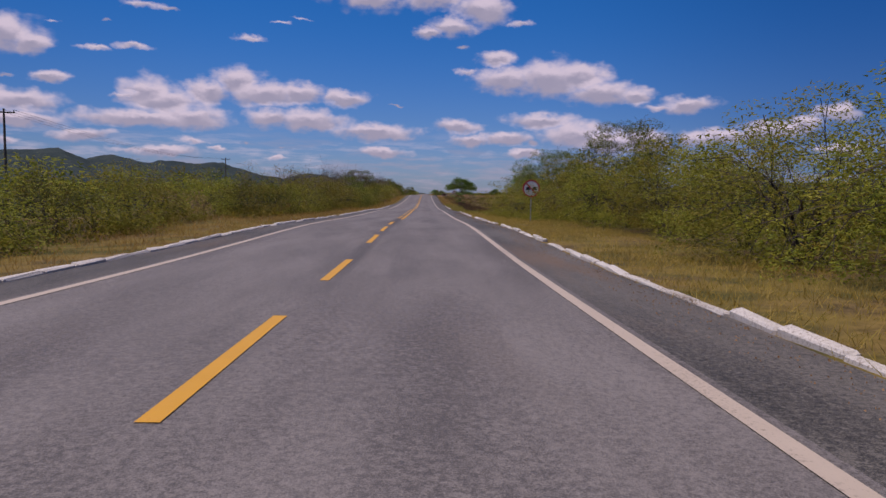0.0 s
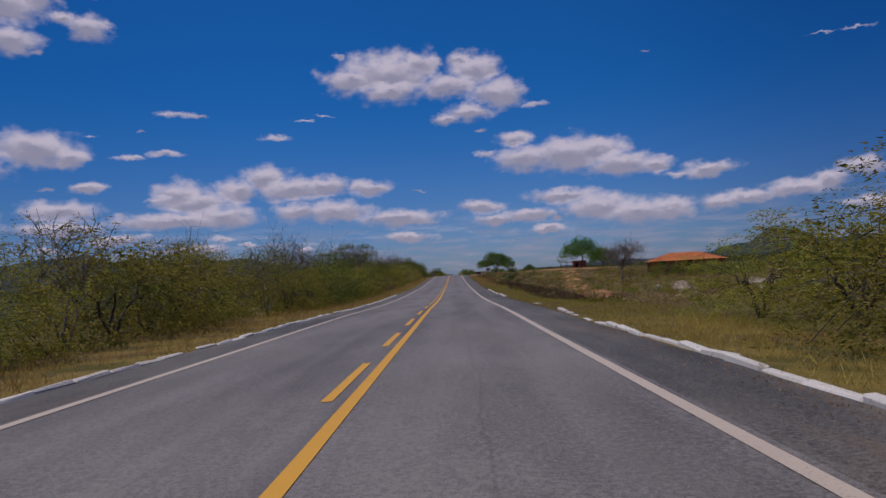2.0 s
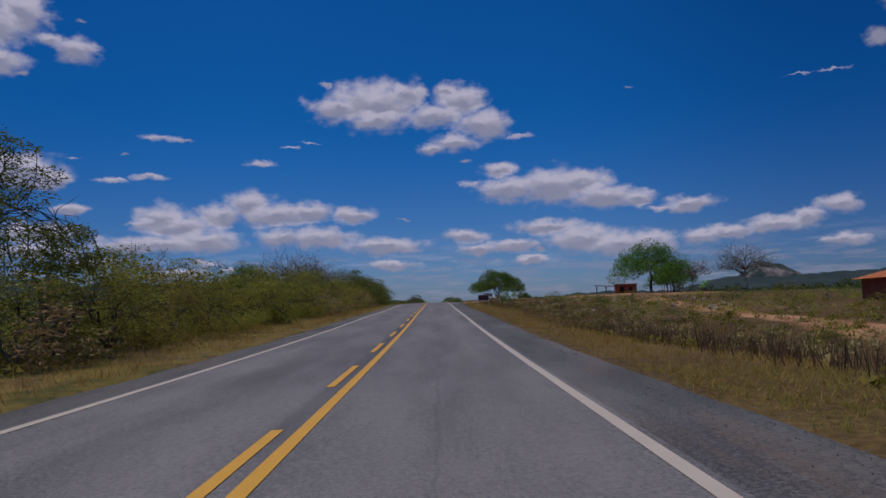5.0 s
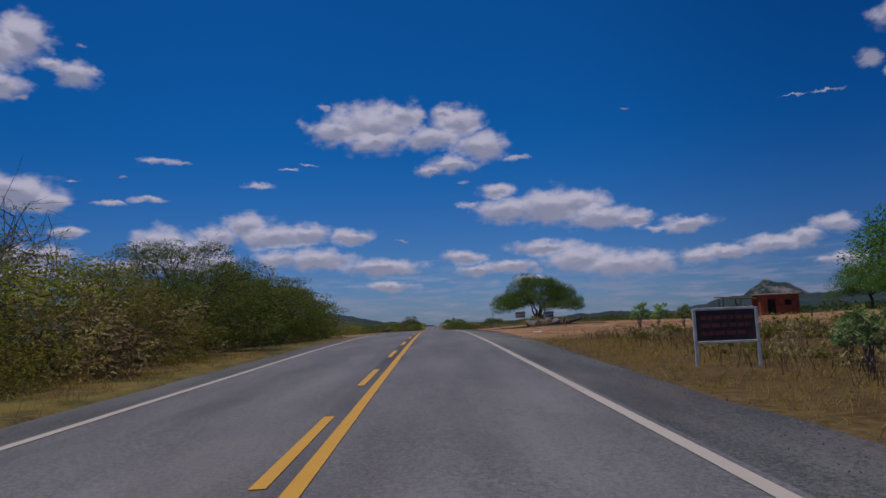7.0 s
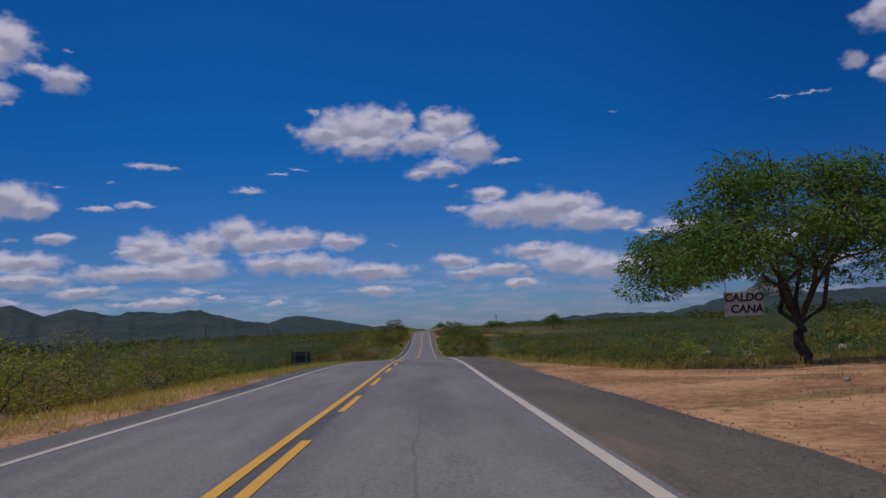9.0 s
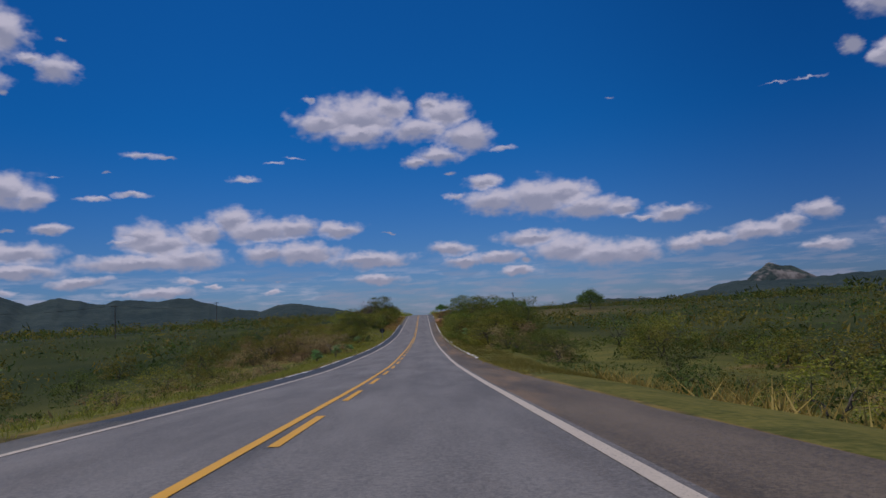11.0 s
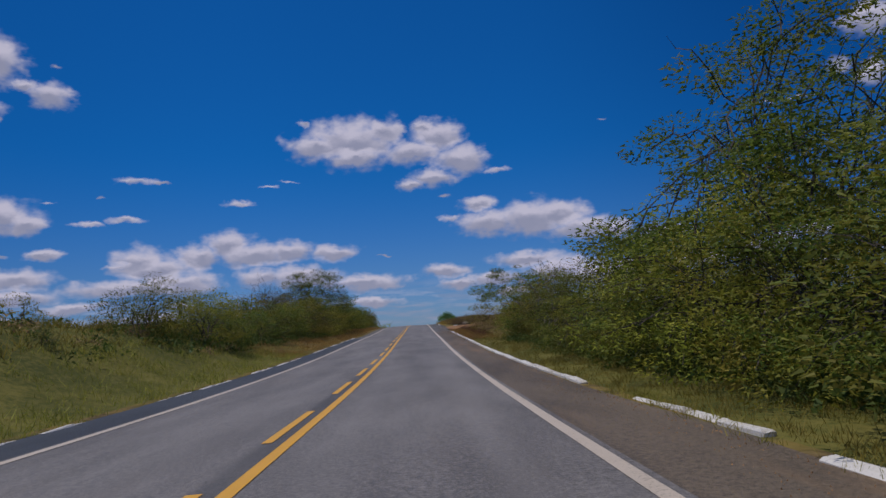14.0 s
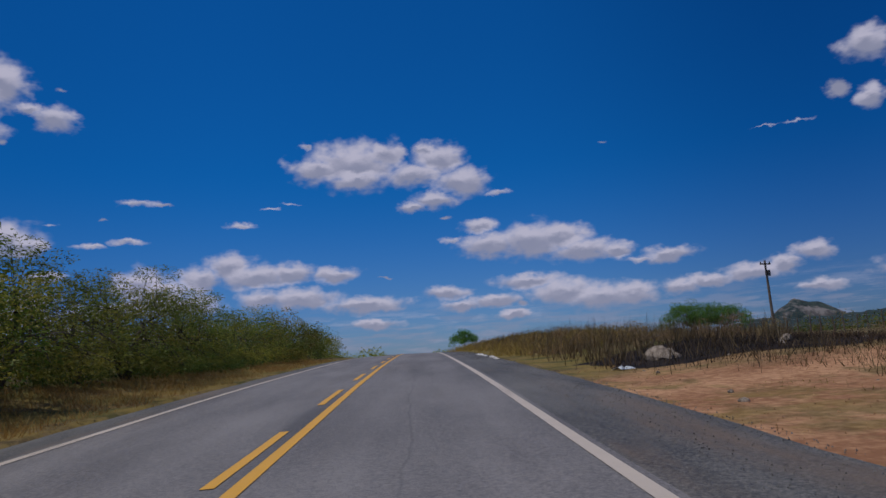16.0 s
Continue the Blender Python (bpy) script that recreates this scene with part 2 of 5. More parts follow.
def leafy(name, dark, light, tip, through=0.35):
    """Foliage: each leaf has its own tone, light comes through a little."""
    m, k, b = material(name, 0.6, 0.0, 0.22)
    geo = k.n("ShaderNodeNewGeometry")
    info = k.n("ShaderNodeObjectInfo")
    co = k.n("ShaderNodeTexCoord").outputs["Object"]
    c = k.mix(k.math("MULTIPLY_ADD", geo.outputs["Random Per Island"], 0.6, 0.2), dark, light)
    c = k.mix(k.math("MULTIPLY", k.ramp(k.noise(co, 0.9, 3.0), 0.45, 0.65), 0.7), c, tip)
    h = k.n("ShaderNodeHueSaturation")
    k.link(k.math("MULTIPLY_ADD", info.outputs["Random"], 0.05, 0.475), h.inputs["Hue"])
    k.link(k.math("MULTIPLY_ADD", info.outputs["Random"], 0.5, 0.75), h.inputs["Value"])
    k.link(c, h.inputs["Color"])
    k.link(h.outputs[0], b.inputs["Base Color"])
    tr = k.n("ShaderNodeBsdfTranslucent")
    k.link(h.outputs[0], tr.inputs["Color"])
    mx = k.n("ShaderNodeMixShader")
    mx.inputs[0].default_value = through
    k.link(b.outputs[0], mx.inputs[1])
    k.link(tr.outputs[0], mx.inputs[2])
    k.link(mx.outputs[0], [n for n in k.t.nodes if n.type == "OUTPUT_MATERIAL"][0].inputs[0])
    return m


ASPHALT = asphalt("asphalt", (0.093, 0.08, 0.074), (0.262, 0.227, 0.207))
SHOULDER = asphalt("shoulder_asphalt", (0.032, 0.029, 0.027), (0.2, 0.175, 0.15), False, (0.2, 0.125, 0.075), 0.6)
SHOULDER_GRAVEL = asphalt("gravelly_shoulder_asphalt", (0.075, 0.066, 0.056), (0.27, 0.235, 0.195), False, (0.27, 0.17, 0.1), 0.5)
SHOULDER_DUSTY = asphalt("dusty_shoulder_asphalt", (0.06, 0.044, 0.032), (0.2, 0.145, 0.098), False, (0.29, 0.17, 0.085), 0.8)
SHOULDER_DARK = asphalt("dark_shoulder_asphalt", (0.035, 0.036, 0.042), (0.075, 0.075, 0.082), False, (0.1, 0.09, 0.08), 0.3)
WHITE_LINE = worn_paint("white_line_paint", (0.6, 0.475, 0.365), (0.23, 0.175, 0.13), 0.54)
YELLOW_LINE = worn_paint("yellow_line_paint", (0.76, 0.37, 0.03), (0.28, 0.16, 0.045), 0.6)
KERB = worn_paint("limewashed_concrete", (0.74, 0.66, 0.58), (0.27, 0.19, 0.125), 0.50)
BARK = speckled("grey_bark", (0.045, 0.036, 0.03), (0.13, 0.105, 0.085), 14.0, 2.0, 0.9, 0.6, local=True)
TWIG = speckled("dry_twig", (0.11, 0.085, 0.065), (0.26, 0.21, 0.165), 20.0, 2.0, 0.9, 0.4, local=True)
LEAF_OLIVE = leafy("olive_leaves", (0.115, 0.13, 0.016), (0.36, 0.33, 0.042), (0.4, 0.3, 0.05), 0.45)
LEAF_GREEN = leafy("green_leaves", (0.045, 0.072, 0.011), (0.2, 0.225, 0.032), (0.25, 0.2, 0.036), 0.42)
LEAF_BRIGHT = leafy("bright_leaves", (0.035, 0.105, 0.014), (0.16, 0.30, 0.045), (0.2, 0.28, 0.04), 0.42)
LEAF_PALE = leafy("pale_milkweed_leaves", (0.15, 0.26, 0.075), (0.4, 0.5, 0.2), (0.28, 0.42, 0.1), 0.35)
LEAF_BROWN = leafy("dry_brown_leaves", (0.2, 0.135, 0.06), (0.5, 0.35, 0.16), (0.46, 0.29, 0.12), 0.45)
STRAW = leafy("dry_grass", (0.26, 0.155, 0.036), (0.6, 0.39, 0.105), (0.34, 0.26, 0.05), 0.4)
LEAF_DARK = leafy("dark_green_leaves", (0.038, 0.066, 0.014), (0.14, 0.165, 0.03), (0.15, 0.14, 0.032), 0.4)
GOLD_GRASS = leafy("golden_olive_grass", (0.17, 0.115, 0.022), (0.42, 0.3, 0.07), (0.2, 0.19, 0.03), 0.4)
GREEN_GRASS = leafy("half_green_grass", (0.155, 0.13, 0.022), (0.42, 0.34, 0.065), (0.2, 0.2, 0.028), 0.4)


# ---- the lie of the land ----
def prof(s):
    """Height of the road's crown at s metres along it."""
    u = min(max((s + 15) / 15, 1.0), len(PROFILE) - 2.001)
    i = int(u)
    a = u - i
    p0, p1, p2, p3 = PROFILE[i - 1], PROFILE[i], PROFILE[i + 1], PROFILE[min(i + 2, len(PROFILE) - 1)]
    return p1 + 0.5 * a * (p2 - p0 + a * (2 * p0 - 5 * p1 + 4 * p2 - p3 + a * (3 * (p1 - p2) + p3 - p0)))


def smooth(a, b, v):
    t = min(max((v - a) / (b - a), 0.0), 1.0)
    return t * t * (3 - 2 * t)


def table(text, s):
    """A value between stations: 's:value s:value ...'."""
    pts = [tuple(map(float, q.split(":"))) for q in text.split()]
    return float(np.interp(s, [q[0] for q in pts], [q[1] for q in pts]))


SIDE_R = "0:0.1 70:0 95:-0.7 150:-0.7 190:-0.3 215:0.25 262:0.25 292:-1.1 340:-1.4 375:-0.3 480:0 514:0 530:0.55 555:0.85 600:0.9"
SIDE_L = "0:0.1 150:0.1 215:0 262:-0.3 295:-1.4 350:-1.9 380:-1.1 395:-0.2 426:0.3 442:2.2 460:2.4 476:1.6 500:0.8 560:0.3"


def road_z(x, s):
    return prof(s) - 0.02 * abs(x) + 0.03


def ground_z(x, s):
    a = abs(x)
    z = prof(s) - 0.02 * min(a, 4.6) + 0.03
    if a < 4.55:
        return z - 0.12
    z += -0.03 + smooth(5.0, 12.0, a) * table(SIDE_R if x > 0 else SIDE_L, s)
    z += (noise.noise((x * 0.35, s * 0.35, 0)) * 0.07 + noise.noise((x * 0.06, s * 0.06, 3)) * 0.3) * smooth(4.8, 9.0, a)
    if x > 0:
        # the bank beyond the last pull-off falls away from the road
        z -= 1.3 * smooth(9.0, 24.0, x) * smooth(514.0, 534.0, s)
    far = -1.6 + noise.noise((x * 0.004, s * 0.004, 7)) * 2.5
    z += (far - z) * smooth(30.0, 220.0, a)
    return z


def mesh_object(name, verts, faces, mat, parent=None, smooth_shade=False):
    me = bpy.data.meshes.new(name)
    me.from_pydata([tuple(v) for v in verts], [], faces)
    me.materials.append(mat)
    if smooth_shade:
        me.polygons.foreach_set("use_smooth", [True] * len(me.polygons))
    me.update()
    ob = new(name, me)
    if parent:
        ob.parent = parent
    return ob


def part(name, bm, mat, parent=None, label=""):
    """Links a bmesh as one mesh object, under a thing where one is given."""
    me = bpy.data.meshes.new(name)
    bm.to_mesh(me)
    bm.free()
    me.materials.append(mat)
    ob = new(name, me)
    if parent:
        ob.parent = parent
    return tagged(ob, label) if label else ob


def strip(name, xs, s0, s1, step, zfun, mat):
    """A sheet along the road with columns at xs."""
    ss = np.arange(s0, s1 + step * 0.5, step)
    verts = [(x, s, zfun(x, s)) for s in ss for x in xs]
    n = len(xs)
    faces = [(i * n + j, i * n + j + 1, (i + 1) * n + j + 1, (i + 1) * n + j) for i in range(len(ss) - 1) for j in range(n - 1)]
    return mesh_object(name, verts, faces, mat, smooth_shade=True)


def ground_material():
    m, k, b = material("dry_ground", 0.95, 0.0, 0.08)
    co = place(k)
    s3 = k.n("ShaderNodeSeparateXYZ")
    k.link(co, s3.inputs[0])
    fine = k.noise(co, 6.0, 6.0, 0.65)
    mid = k.noise(co, 0.35, 5.0, 0.6)
    c = k.mix(k.ramp(fine, 0.35, 0.65), (0.075, 0.052, 0.026), (0.2, 0.135, 0.062))
    c = k.mix(k.math("MULTIPLY", k.ramp(mid, 0.40, 0.56), 0.8), c, k.mix(fine, (0.045, 0.05, 0.014), (0.12, 0.11, 0.03)))
    verge = k.math("MULTIPLY", k.ramp(k.math("ABSOLUTE", s3.outputs[0]), 9.5, 6.5), k.ramp(k.noise(co, 0.9, 4.0), 0.35, 0.6))
    c = k.mix(k.math("MULTIPLY", verge, 0.7), c, k.mix(fine, (0.19, 0.125, 0.032), (0.32, 0.22, 0.062)))
    # browner open field on the one side, grassy bank on the other
    field = k.math("MULTIPLY", k.math("GREATER_THAN", s3.outputs[0], 0.0), k.ramp(k.math("ABSOLUTE", k.math("SUBTRACT", s3.outputs[1], 140.0)), 78.0, 66.0))
    c = k.mix(k.math("MULTIPLY", field, 0.75), c, k.mix(k.ramp(k.math("MULTIPLY_ADD", fine, 0.6, k.math("MULTIPLY", mid, 0.4)), 0.38, 0.62), (0.06, 0.032, 0.014), (0.17, 0.1, 0.04)))
    bank = k.math("MULTIPLY", k.math("GREATER_THAN", k.math("ABSOLUTE", s3.outputs[0]), 5.0), k.ramp(k.math("ABSOLUTE", k.math("SUBTRACT", s3.outputs[1], 395.0)), 95.0, 70.0))
    c = k.mix(k.math("MULTIPLY", bank, 0.85), c, k.mix(k.ramp(k.math("MULTIPLY_ADD", fine, 0.5, k.math("MULTIPLY", mid, 0.5)), 0.4, 0.6), (0.065, 0.075, 0.016), (0.17, 0.145, 0.036)))
    # bare reddish earth of the two pull-offs and the tracks
    ax = k.math("ABSOLUTE", s3.outputs[0])
    wob = k.math("MULTIPLY", k.math("SUBTRACT", k.noise(co, 0.22, 4.0), 0.5), 14.0)
    along = k.math("ABSOLUTE", k.math("SUBTRACT", s3.outputs[1], 247.0))
    right = k.math("MULTIPLY", k.ramp(k.math("ADD", along, wob), 38.0, 30.0), k.math("MULTIPLY", k.ramp(k.math("ADD", ax, wob), 46.0, 36.0), k.math("GREATER_THAN", s3.outputs[0], 0.0)))
    left = k.math("MULTIPLY", k.ramp(k.math("ADD", k.math("ABSOLUTE", k.math("SUBTRACT", s3.outputs[1], 257.0)), wob), 27.0, 20.0), k.math("MULTIPLY", k.ramp(k.math("ADD", ax, wob), 20.0, 14.0), k.math("LESS_THAN", s3.outputs[0], 0.0)))
    end = k.math("MULTIPLY", k.ramp(k.math("ADD", k.math("ABSOLUTE", k.math("SUBTRACT", s3.outputs[1], 513.0)), wob), 12.0, 6.0), k.math("MULTIPLY", k.ramp(k.math("ADD", ax, wob), 30.0, 22.0), k.math("GREATER_THAN", s3.outputs[0], 0.0)))
    bare = k.math("MAXIMUM", k.math("MAXIMUM", right, left), end)
    bare = k.math("MULTIPLY", bare, k.ramp(k.noise(co, 0.5, 5.0, 0.65), 0.62, 0.5, 0.35, 1.0))
    off = k.math("ABSOLUTE", k.math("SUBTRACT", k.math("MULTIPLY_ADD", s3.outputs[1], -0.15, s3.outputs[0]), k.math("MULTIPLY_ADD", wob, 0.25, -2.6)))
    track = k.math("MULTIPLY", k.ramp(off, 1.9, 1.1), k.ramp(k.math("ABSOLUTE", k.math("SUBTRACT", s3.outputs[1], 150.0)), 66.0, 58.0))
    bare = k.math("MAXIMUM", bare, track)
    scatter = k.ramp(k.noise(co, 0.12, 5.0, 0.6), 0.57, 0.66)
    bare = k.math("MAXIMUM", bare, k.math("MULTIPLY", scatter, k.ramp(ax, 9.0, 16.0, 0.0, 0.35)))
    earth = k.mix(k.ramp(k.math("MULTIPLY_ADD", fine, 0.5, k.math("MULTIPLY", mid, 0.5)), 0.38, 0.62), (0.26, 0.118, 0.058), (0.53, 0.285, 0.148))
    c = k.mix(bare, c, earth)
    # scrub tone in the distance
    wild = k.math("MAXIMUM", k.ramp(ax, 34.0, 90.0), k.math("MULTIPLY", k.ramp(ax, 13.0, 26.0), k.math("MAXIMUM", k.math("LESS_THAN", s3.outputs[0], 0.0), k.math("MULTIPLY", k.ramp(s3.outputs[1], 286.0, 300.0), k.ramp(s3.outputs[1], 502.0, 496.0)))))
    c = k.mix(wild, c, k.mix(k.ramp(k.math("MULTIPLY_ADD", fine, 0.5, k.math("MULTIPLY", k.noise(co, 0.02, 6.0, 0.65), 0.5)), 0.4, 0.6), (0.022, 0.032, 0.009), (0.07, 0.07, 0.022)))
    k.link(c, b.inputs["Base Color"])
    bump(k, b, fine, 0.7, 0.06)
    return m


GROUND = ground_material()

xs = [0.0, 2.0, 4.5, 4.6, 5.0, 5.5, 6, 6.6, 7.3, 8, 9, 10, 11, 12.5, 14, 16, 18, 21, 24, 28, 33, 40, 48, 60, 80, 110, 150, 210, 300, 450, 700, 1100, 1700, 2600, 3800]
xs = [-v for v in xs[:0:-1]] + xs
ss = list(range(-90, 0, 10)) + list(range(0, 620, 3)) + [630, 645, 665, 690, 730, 790, 880, 1000, 1200, 1500, 1900, 2500, 3200, 4200]
ss = [-3500, -2000, -1000, -500, -250, -150] + ss
n = len(xs)
gv = [(x, s, ground_z(x, s)) for s in ss for x in xs]
gf = [(i * n + j, i * n + j + 1, (i + 1) * n + j + 1, (i + 1) * n + j) for i in range(len(ss) - 1) for j in range(n - 1)]
tagged(mesh_object("ground", gv, gf, GROUND, smooth_shade=True), "dry scrubland ground with straw and reddish bare earth", "ground", kind="structure")

cols = [-3.36, -3.0, -2, -1, 0, 1, 2, 3.0, 3.36]
road = tagged(strip("road", cols, -90, 900, 3, road_z, ASPHALT), "grey worn two-lane asphalt road", "road", kind="structure")


def shoulder(sign, s0, s1, width, mat, label):
    """Paved shoulder with an uneven outer lip."""
    st = np.linspace(s0, s1, int((s1 - s0) / 1.5) + 1)
    verts, faces = [], []
    for s in st:
        w_ = table(width, s) + 0.14 * noise.noise((s * 0.5, sign * 9.0, 1)) + 0.1 * noise.noise((s * 0.13, sign * 9.0, 5))
        for x, dz in ((3.36, 0.0), (3.9, -0.004), (3.36 + w_, -0.01), (3.36 + w_ + 0.10, -0.14)):
            verts.append((sign * x, s, road_z(x, s) + dz))
    for i in range(len(st) - 1):
        for j in range(3):
            q = (i * 4 + j, i * 4 + j + 1, i * 4 + j + 5, i * 4 + j + 4)
            faces.append(q if sign > 0 else q[::-1])
    return tagged(mesh_object("shoulder", verts, faces, mat), label, "road shoulder", kind="structure")


WIDE_R = "0:1.35 196:1.35 206:1.75 300:1.8 345:1.4 494:1.35 506:1.75 900:1.8"
WIDE_L = "0:1.2 116:1.2 130:0.9 330:0.9 345:1.2 492:1.2 500:0.8 900:0.8"
shoulder(1, -90, 204, WIDE_R, SHOULDER, "dark weathered gravelly asphalt shoulder")
shoulder(1, 204, 256, WIDE_R, SHOULDER_GRAVEL, "pale grey gravelly asphalt shoulder with a dusty edge")
shoulder(1, 256, 500, WIDE_R, SHOULDER_DUSTY, "asphalt shoulder covered in brown dust along the kerb")
shoulder(1, 500, 900, WIDE_R, SHOULDER, "broad dark weathered asphalt shoulder")
shoulder(-1, -90, 336, WIDE_L, SHOULDER, "dark weathered asphalt shoulder with dusty edge")
shoulder(-1, 336, 496.5, WIDE_L, SHOULDER_DARK, "fresh dark asphalt shoulder along the kerb")
shoulder(-1, 496.5, 900, WIDE_L, SHOULDER, "narrow asphalt shoulder with dry grass edge")


# ---- road markings ----
def marking(name, x, width, spans, mat, label):
    """Painted stripes, a few millimetres proud, with slightly uneven sides."""
    verts, faces = [], []
    for a, b in spans:
        st = np.linspace(a, b, max(2, int((b - a) / 1.5) + 1))
        base = len(verts)
        for s in st:
            jig = 0.006 * noise.noise((s * 1.7, x, 2))
            for dx in (-width / 2, width / 2):
                verts.append((x + dx + jig, s, road_z(x + dx, s) + 0.007))
        for i in range(len(st) - 1):
            faces.append((base + 2 * i, base + 2 * i + 1, base + 2 * i + 3, base + 2 * i + 2))
    return tagged(mesh_object(name, verts, faces, mat), label, "road marking", kind="structure")


LINE = 3.2
DASH, PERIOD = 3.1, 6.2


def dashes(a, b, drift):
    """Dashes of the old paint between a and b; drift: how far their rhythm strays along the road."""
    out_, s = [], -100.3
    while s < b:
        d = s + table(drift, s)
        if a < d + DASH and d < b:
            out_.append((max(d, a), min(d + DASH, b)))
        s += PERIOD
    return out_


marking("edge_line", LINE, 0.15, [(-90, 899)], WHITE_LINE, "worn white edge line on the asphalt")
marking("edge_line", -LINE, 0.15, [(-90, 899)], WHITE_LINE, "worn white edge line on the asphalt")
marking("centre_line", 0.0, 0.13, dashes(-90, 36, "-90:-0.5 5:1.9 11.3:1.6 17.5:2.6 23.7:1.2 29.9:-0.3 40:-0.3"), YELLOW_LINE, "yellow dashed centre line")
marking("centre_line", 0.19, 0.13, [(37.5, 252)], YELLOW_LINE, "solid yellow centre line")
marking("centre_line", -0.07, 0.12, [(40.3, 43.6), (43.8, 46.4)] + dashes(48, 250, "38:0.3 54.7:0 67.1:-1.1 79.5:-2.1 91.9:-3.4 104.3:-4.9 110.5:-5.4 172.5:-4.5 197.3:-4.2 209.7:-2.9 222.1:-1.1 240.7:0.3 247:-0.2"), YELLOW_LINE, "faded yellow dashed line beside the solid one")
marking("centre_line", -0.09, 0.13, [(250, 440)], YELLOW_LINE, "solid yellow centre line")
marking("centre_line", 0.17, 0.12, dashes(254, 411, "254:4.4 262:4.4 280:4.6 366:1.7 388:1.1 408:0.2"), YELLOW_LINE, "faded yellow dashed line beside the solid one")
marking("centre_line", 0.17, 0.13, [(411, 899)], YELLOW_LINE, "solid yellow centre line")
marking("centre_line", -0.09, 0.12, dashes(441, 899, "439:3.3 445.2:3.1 457.6:1.1 463.8:0.6 476.2:-1.7 488.6:-2.6 501:-3.6 507.2:-3.5 519.6:-6.6 600:-6.6"), YELLOW_LINE, "faded yellow dashed line beside the solid one")


# ---- distant hills ----
def hill_material(name="hazy_scrub_hill", granite=False):
    m, k, b = material(name, 0.95, 0.0, 0.1)
    co = place(k)
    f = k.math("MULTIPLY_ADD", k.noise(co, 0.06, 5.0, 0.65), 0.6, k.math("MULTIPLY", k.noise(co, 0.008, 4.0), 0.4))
    # haze of distance is put into these blue-grey scrub tones
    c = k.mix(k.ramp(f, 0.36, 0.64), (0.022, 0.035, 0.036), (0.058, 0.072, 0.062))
    nz = k.n("ShaderNodeSeparateXYZ")
    k.link(co, nz.inputs[0])
    if granite:
        # a bare rock face with dark streaks of scrub
        rock = k.math("MULTIPLY", k.ramp(k.noise(k.vec("MULTIPLY", co, (1, 0.3, 1.3)), 0.013, 5.0, 0.6), 0.40, 0.50), k.ramp(nz.outputs[2], 30.0, 62.0))
        c = k.mix(k.math("MULTIPLY", rock, 0.85), c, k.mix(k.ramp(k.noise(k.vec("MULTIPLY", co, (1, 1, 0.3)), 0.05, 4.0), 0.35, 0.65), (0.1, 0.085, 0.08), (0.25, 0.21, 0.19)))
    k.link(c, b.inputs["Base Color"])
    bump(k, b, f, 0.8, 6.0)
    return m


HILL_HAZY = hill_material()
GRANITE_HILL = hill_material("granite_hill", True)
SKYLINE_L = "-52:2.2 -45:2.6 -38:2.4 -34:2.9 -31:3.2 -29:2.4 -27.2:2.9 -25:2.3 -22:2.45 -18.2:2.4 -15:1.5 -13:1.2 -10.7:1.8 -8:1.3 -6.5:1.0 -4:0.5 0:0.2"
SKYLINE_R = "4:0.1 8:0.35 12:0.5 16:0.75 20:0.5 22.5:1.0 24.5:1.45 26:1.4 28:1.35 30.6:1.4 34:1.45 38:1.7 44:1.3 52:0.6"


def hill_range(skyline, a0, a1, near, far, label):
    """A range of hills that rises from near to a crest and falls behind it."""
    verts, faces = [], []
    azs = np.arange(a0, a1 + 0.01, 0.2)
    rows = [0.0, 0.15, 0.3, 0.45, 0.6, 0.72, 0.82, 0.9, 0.96, 1.0, 1.08, 1.25]
    for a in azs:
        top = table(skyline, a) + 0.10 * noise.noise((a * 1.3, far, 2)) + 0.05 * noise.noise((a * 4.1, far, 5))
        for r in rows:
            d = near + (far - near) * r
            rise = math.sin(min(r, 1.0) * math.pi / 2) ** 1.6 if r <= 1 else max(0, 1 - (r - 1) * 3)
            h = far * math.tan(radians(top)) * rise + 2.0
            rel = noise.fractal((a * 0.55, r * 5.0, top), 1.0, 2.0, 4) * far * 0.004 * (1 - abs(2 * r - 1) * 0.6)
            verts.append((d * math.sin(radians(a)), 250 + d * math.cos(radians(a)), -6 + h + (rel if 0 < r < 1.2 else 0)))
    m_ = len(rows)
    for i in range(len(azs) - 1):
        for j in range(m_ - 1):
            faces.append((i * m_ + j, (i + 1) * m_ + j, (i + 1) * m_ + j + 1, i * m_ + j + 1))
    return tagged(mesh_object("hill_range", verts, faces, HILL_HAZY, smooth_shade=True), label, "hills", kind="structure")


hill_range(SKYLINE_L, -52, 0, 1100, 2600, "long scrub-covered hill range tinted with blue haze")
hill_range(SKYLINE_R, 4, 52, 1500, 3000, "distant hills with a bare granite dome, haze-tinted")


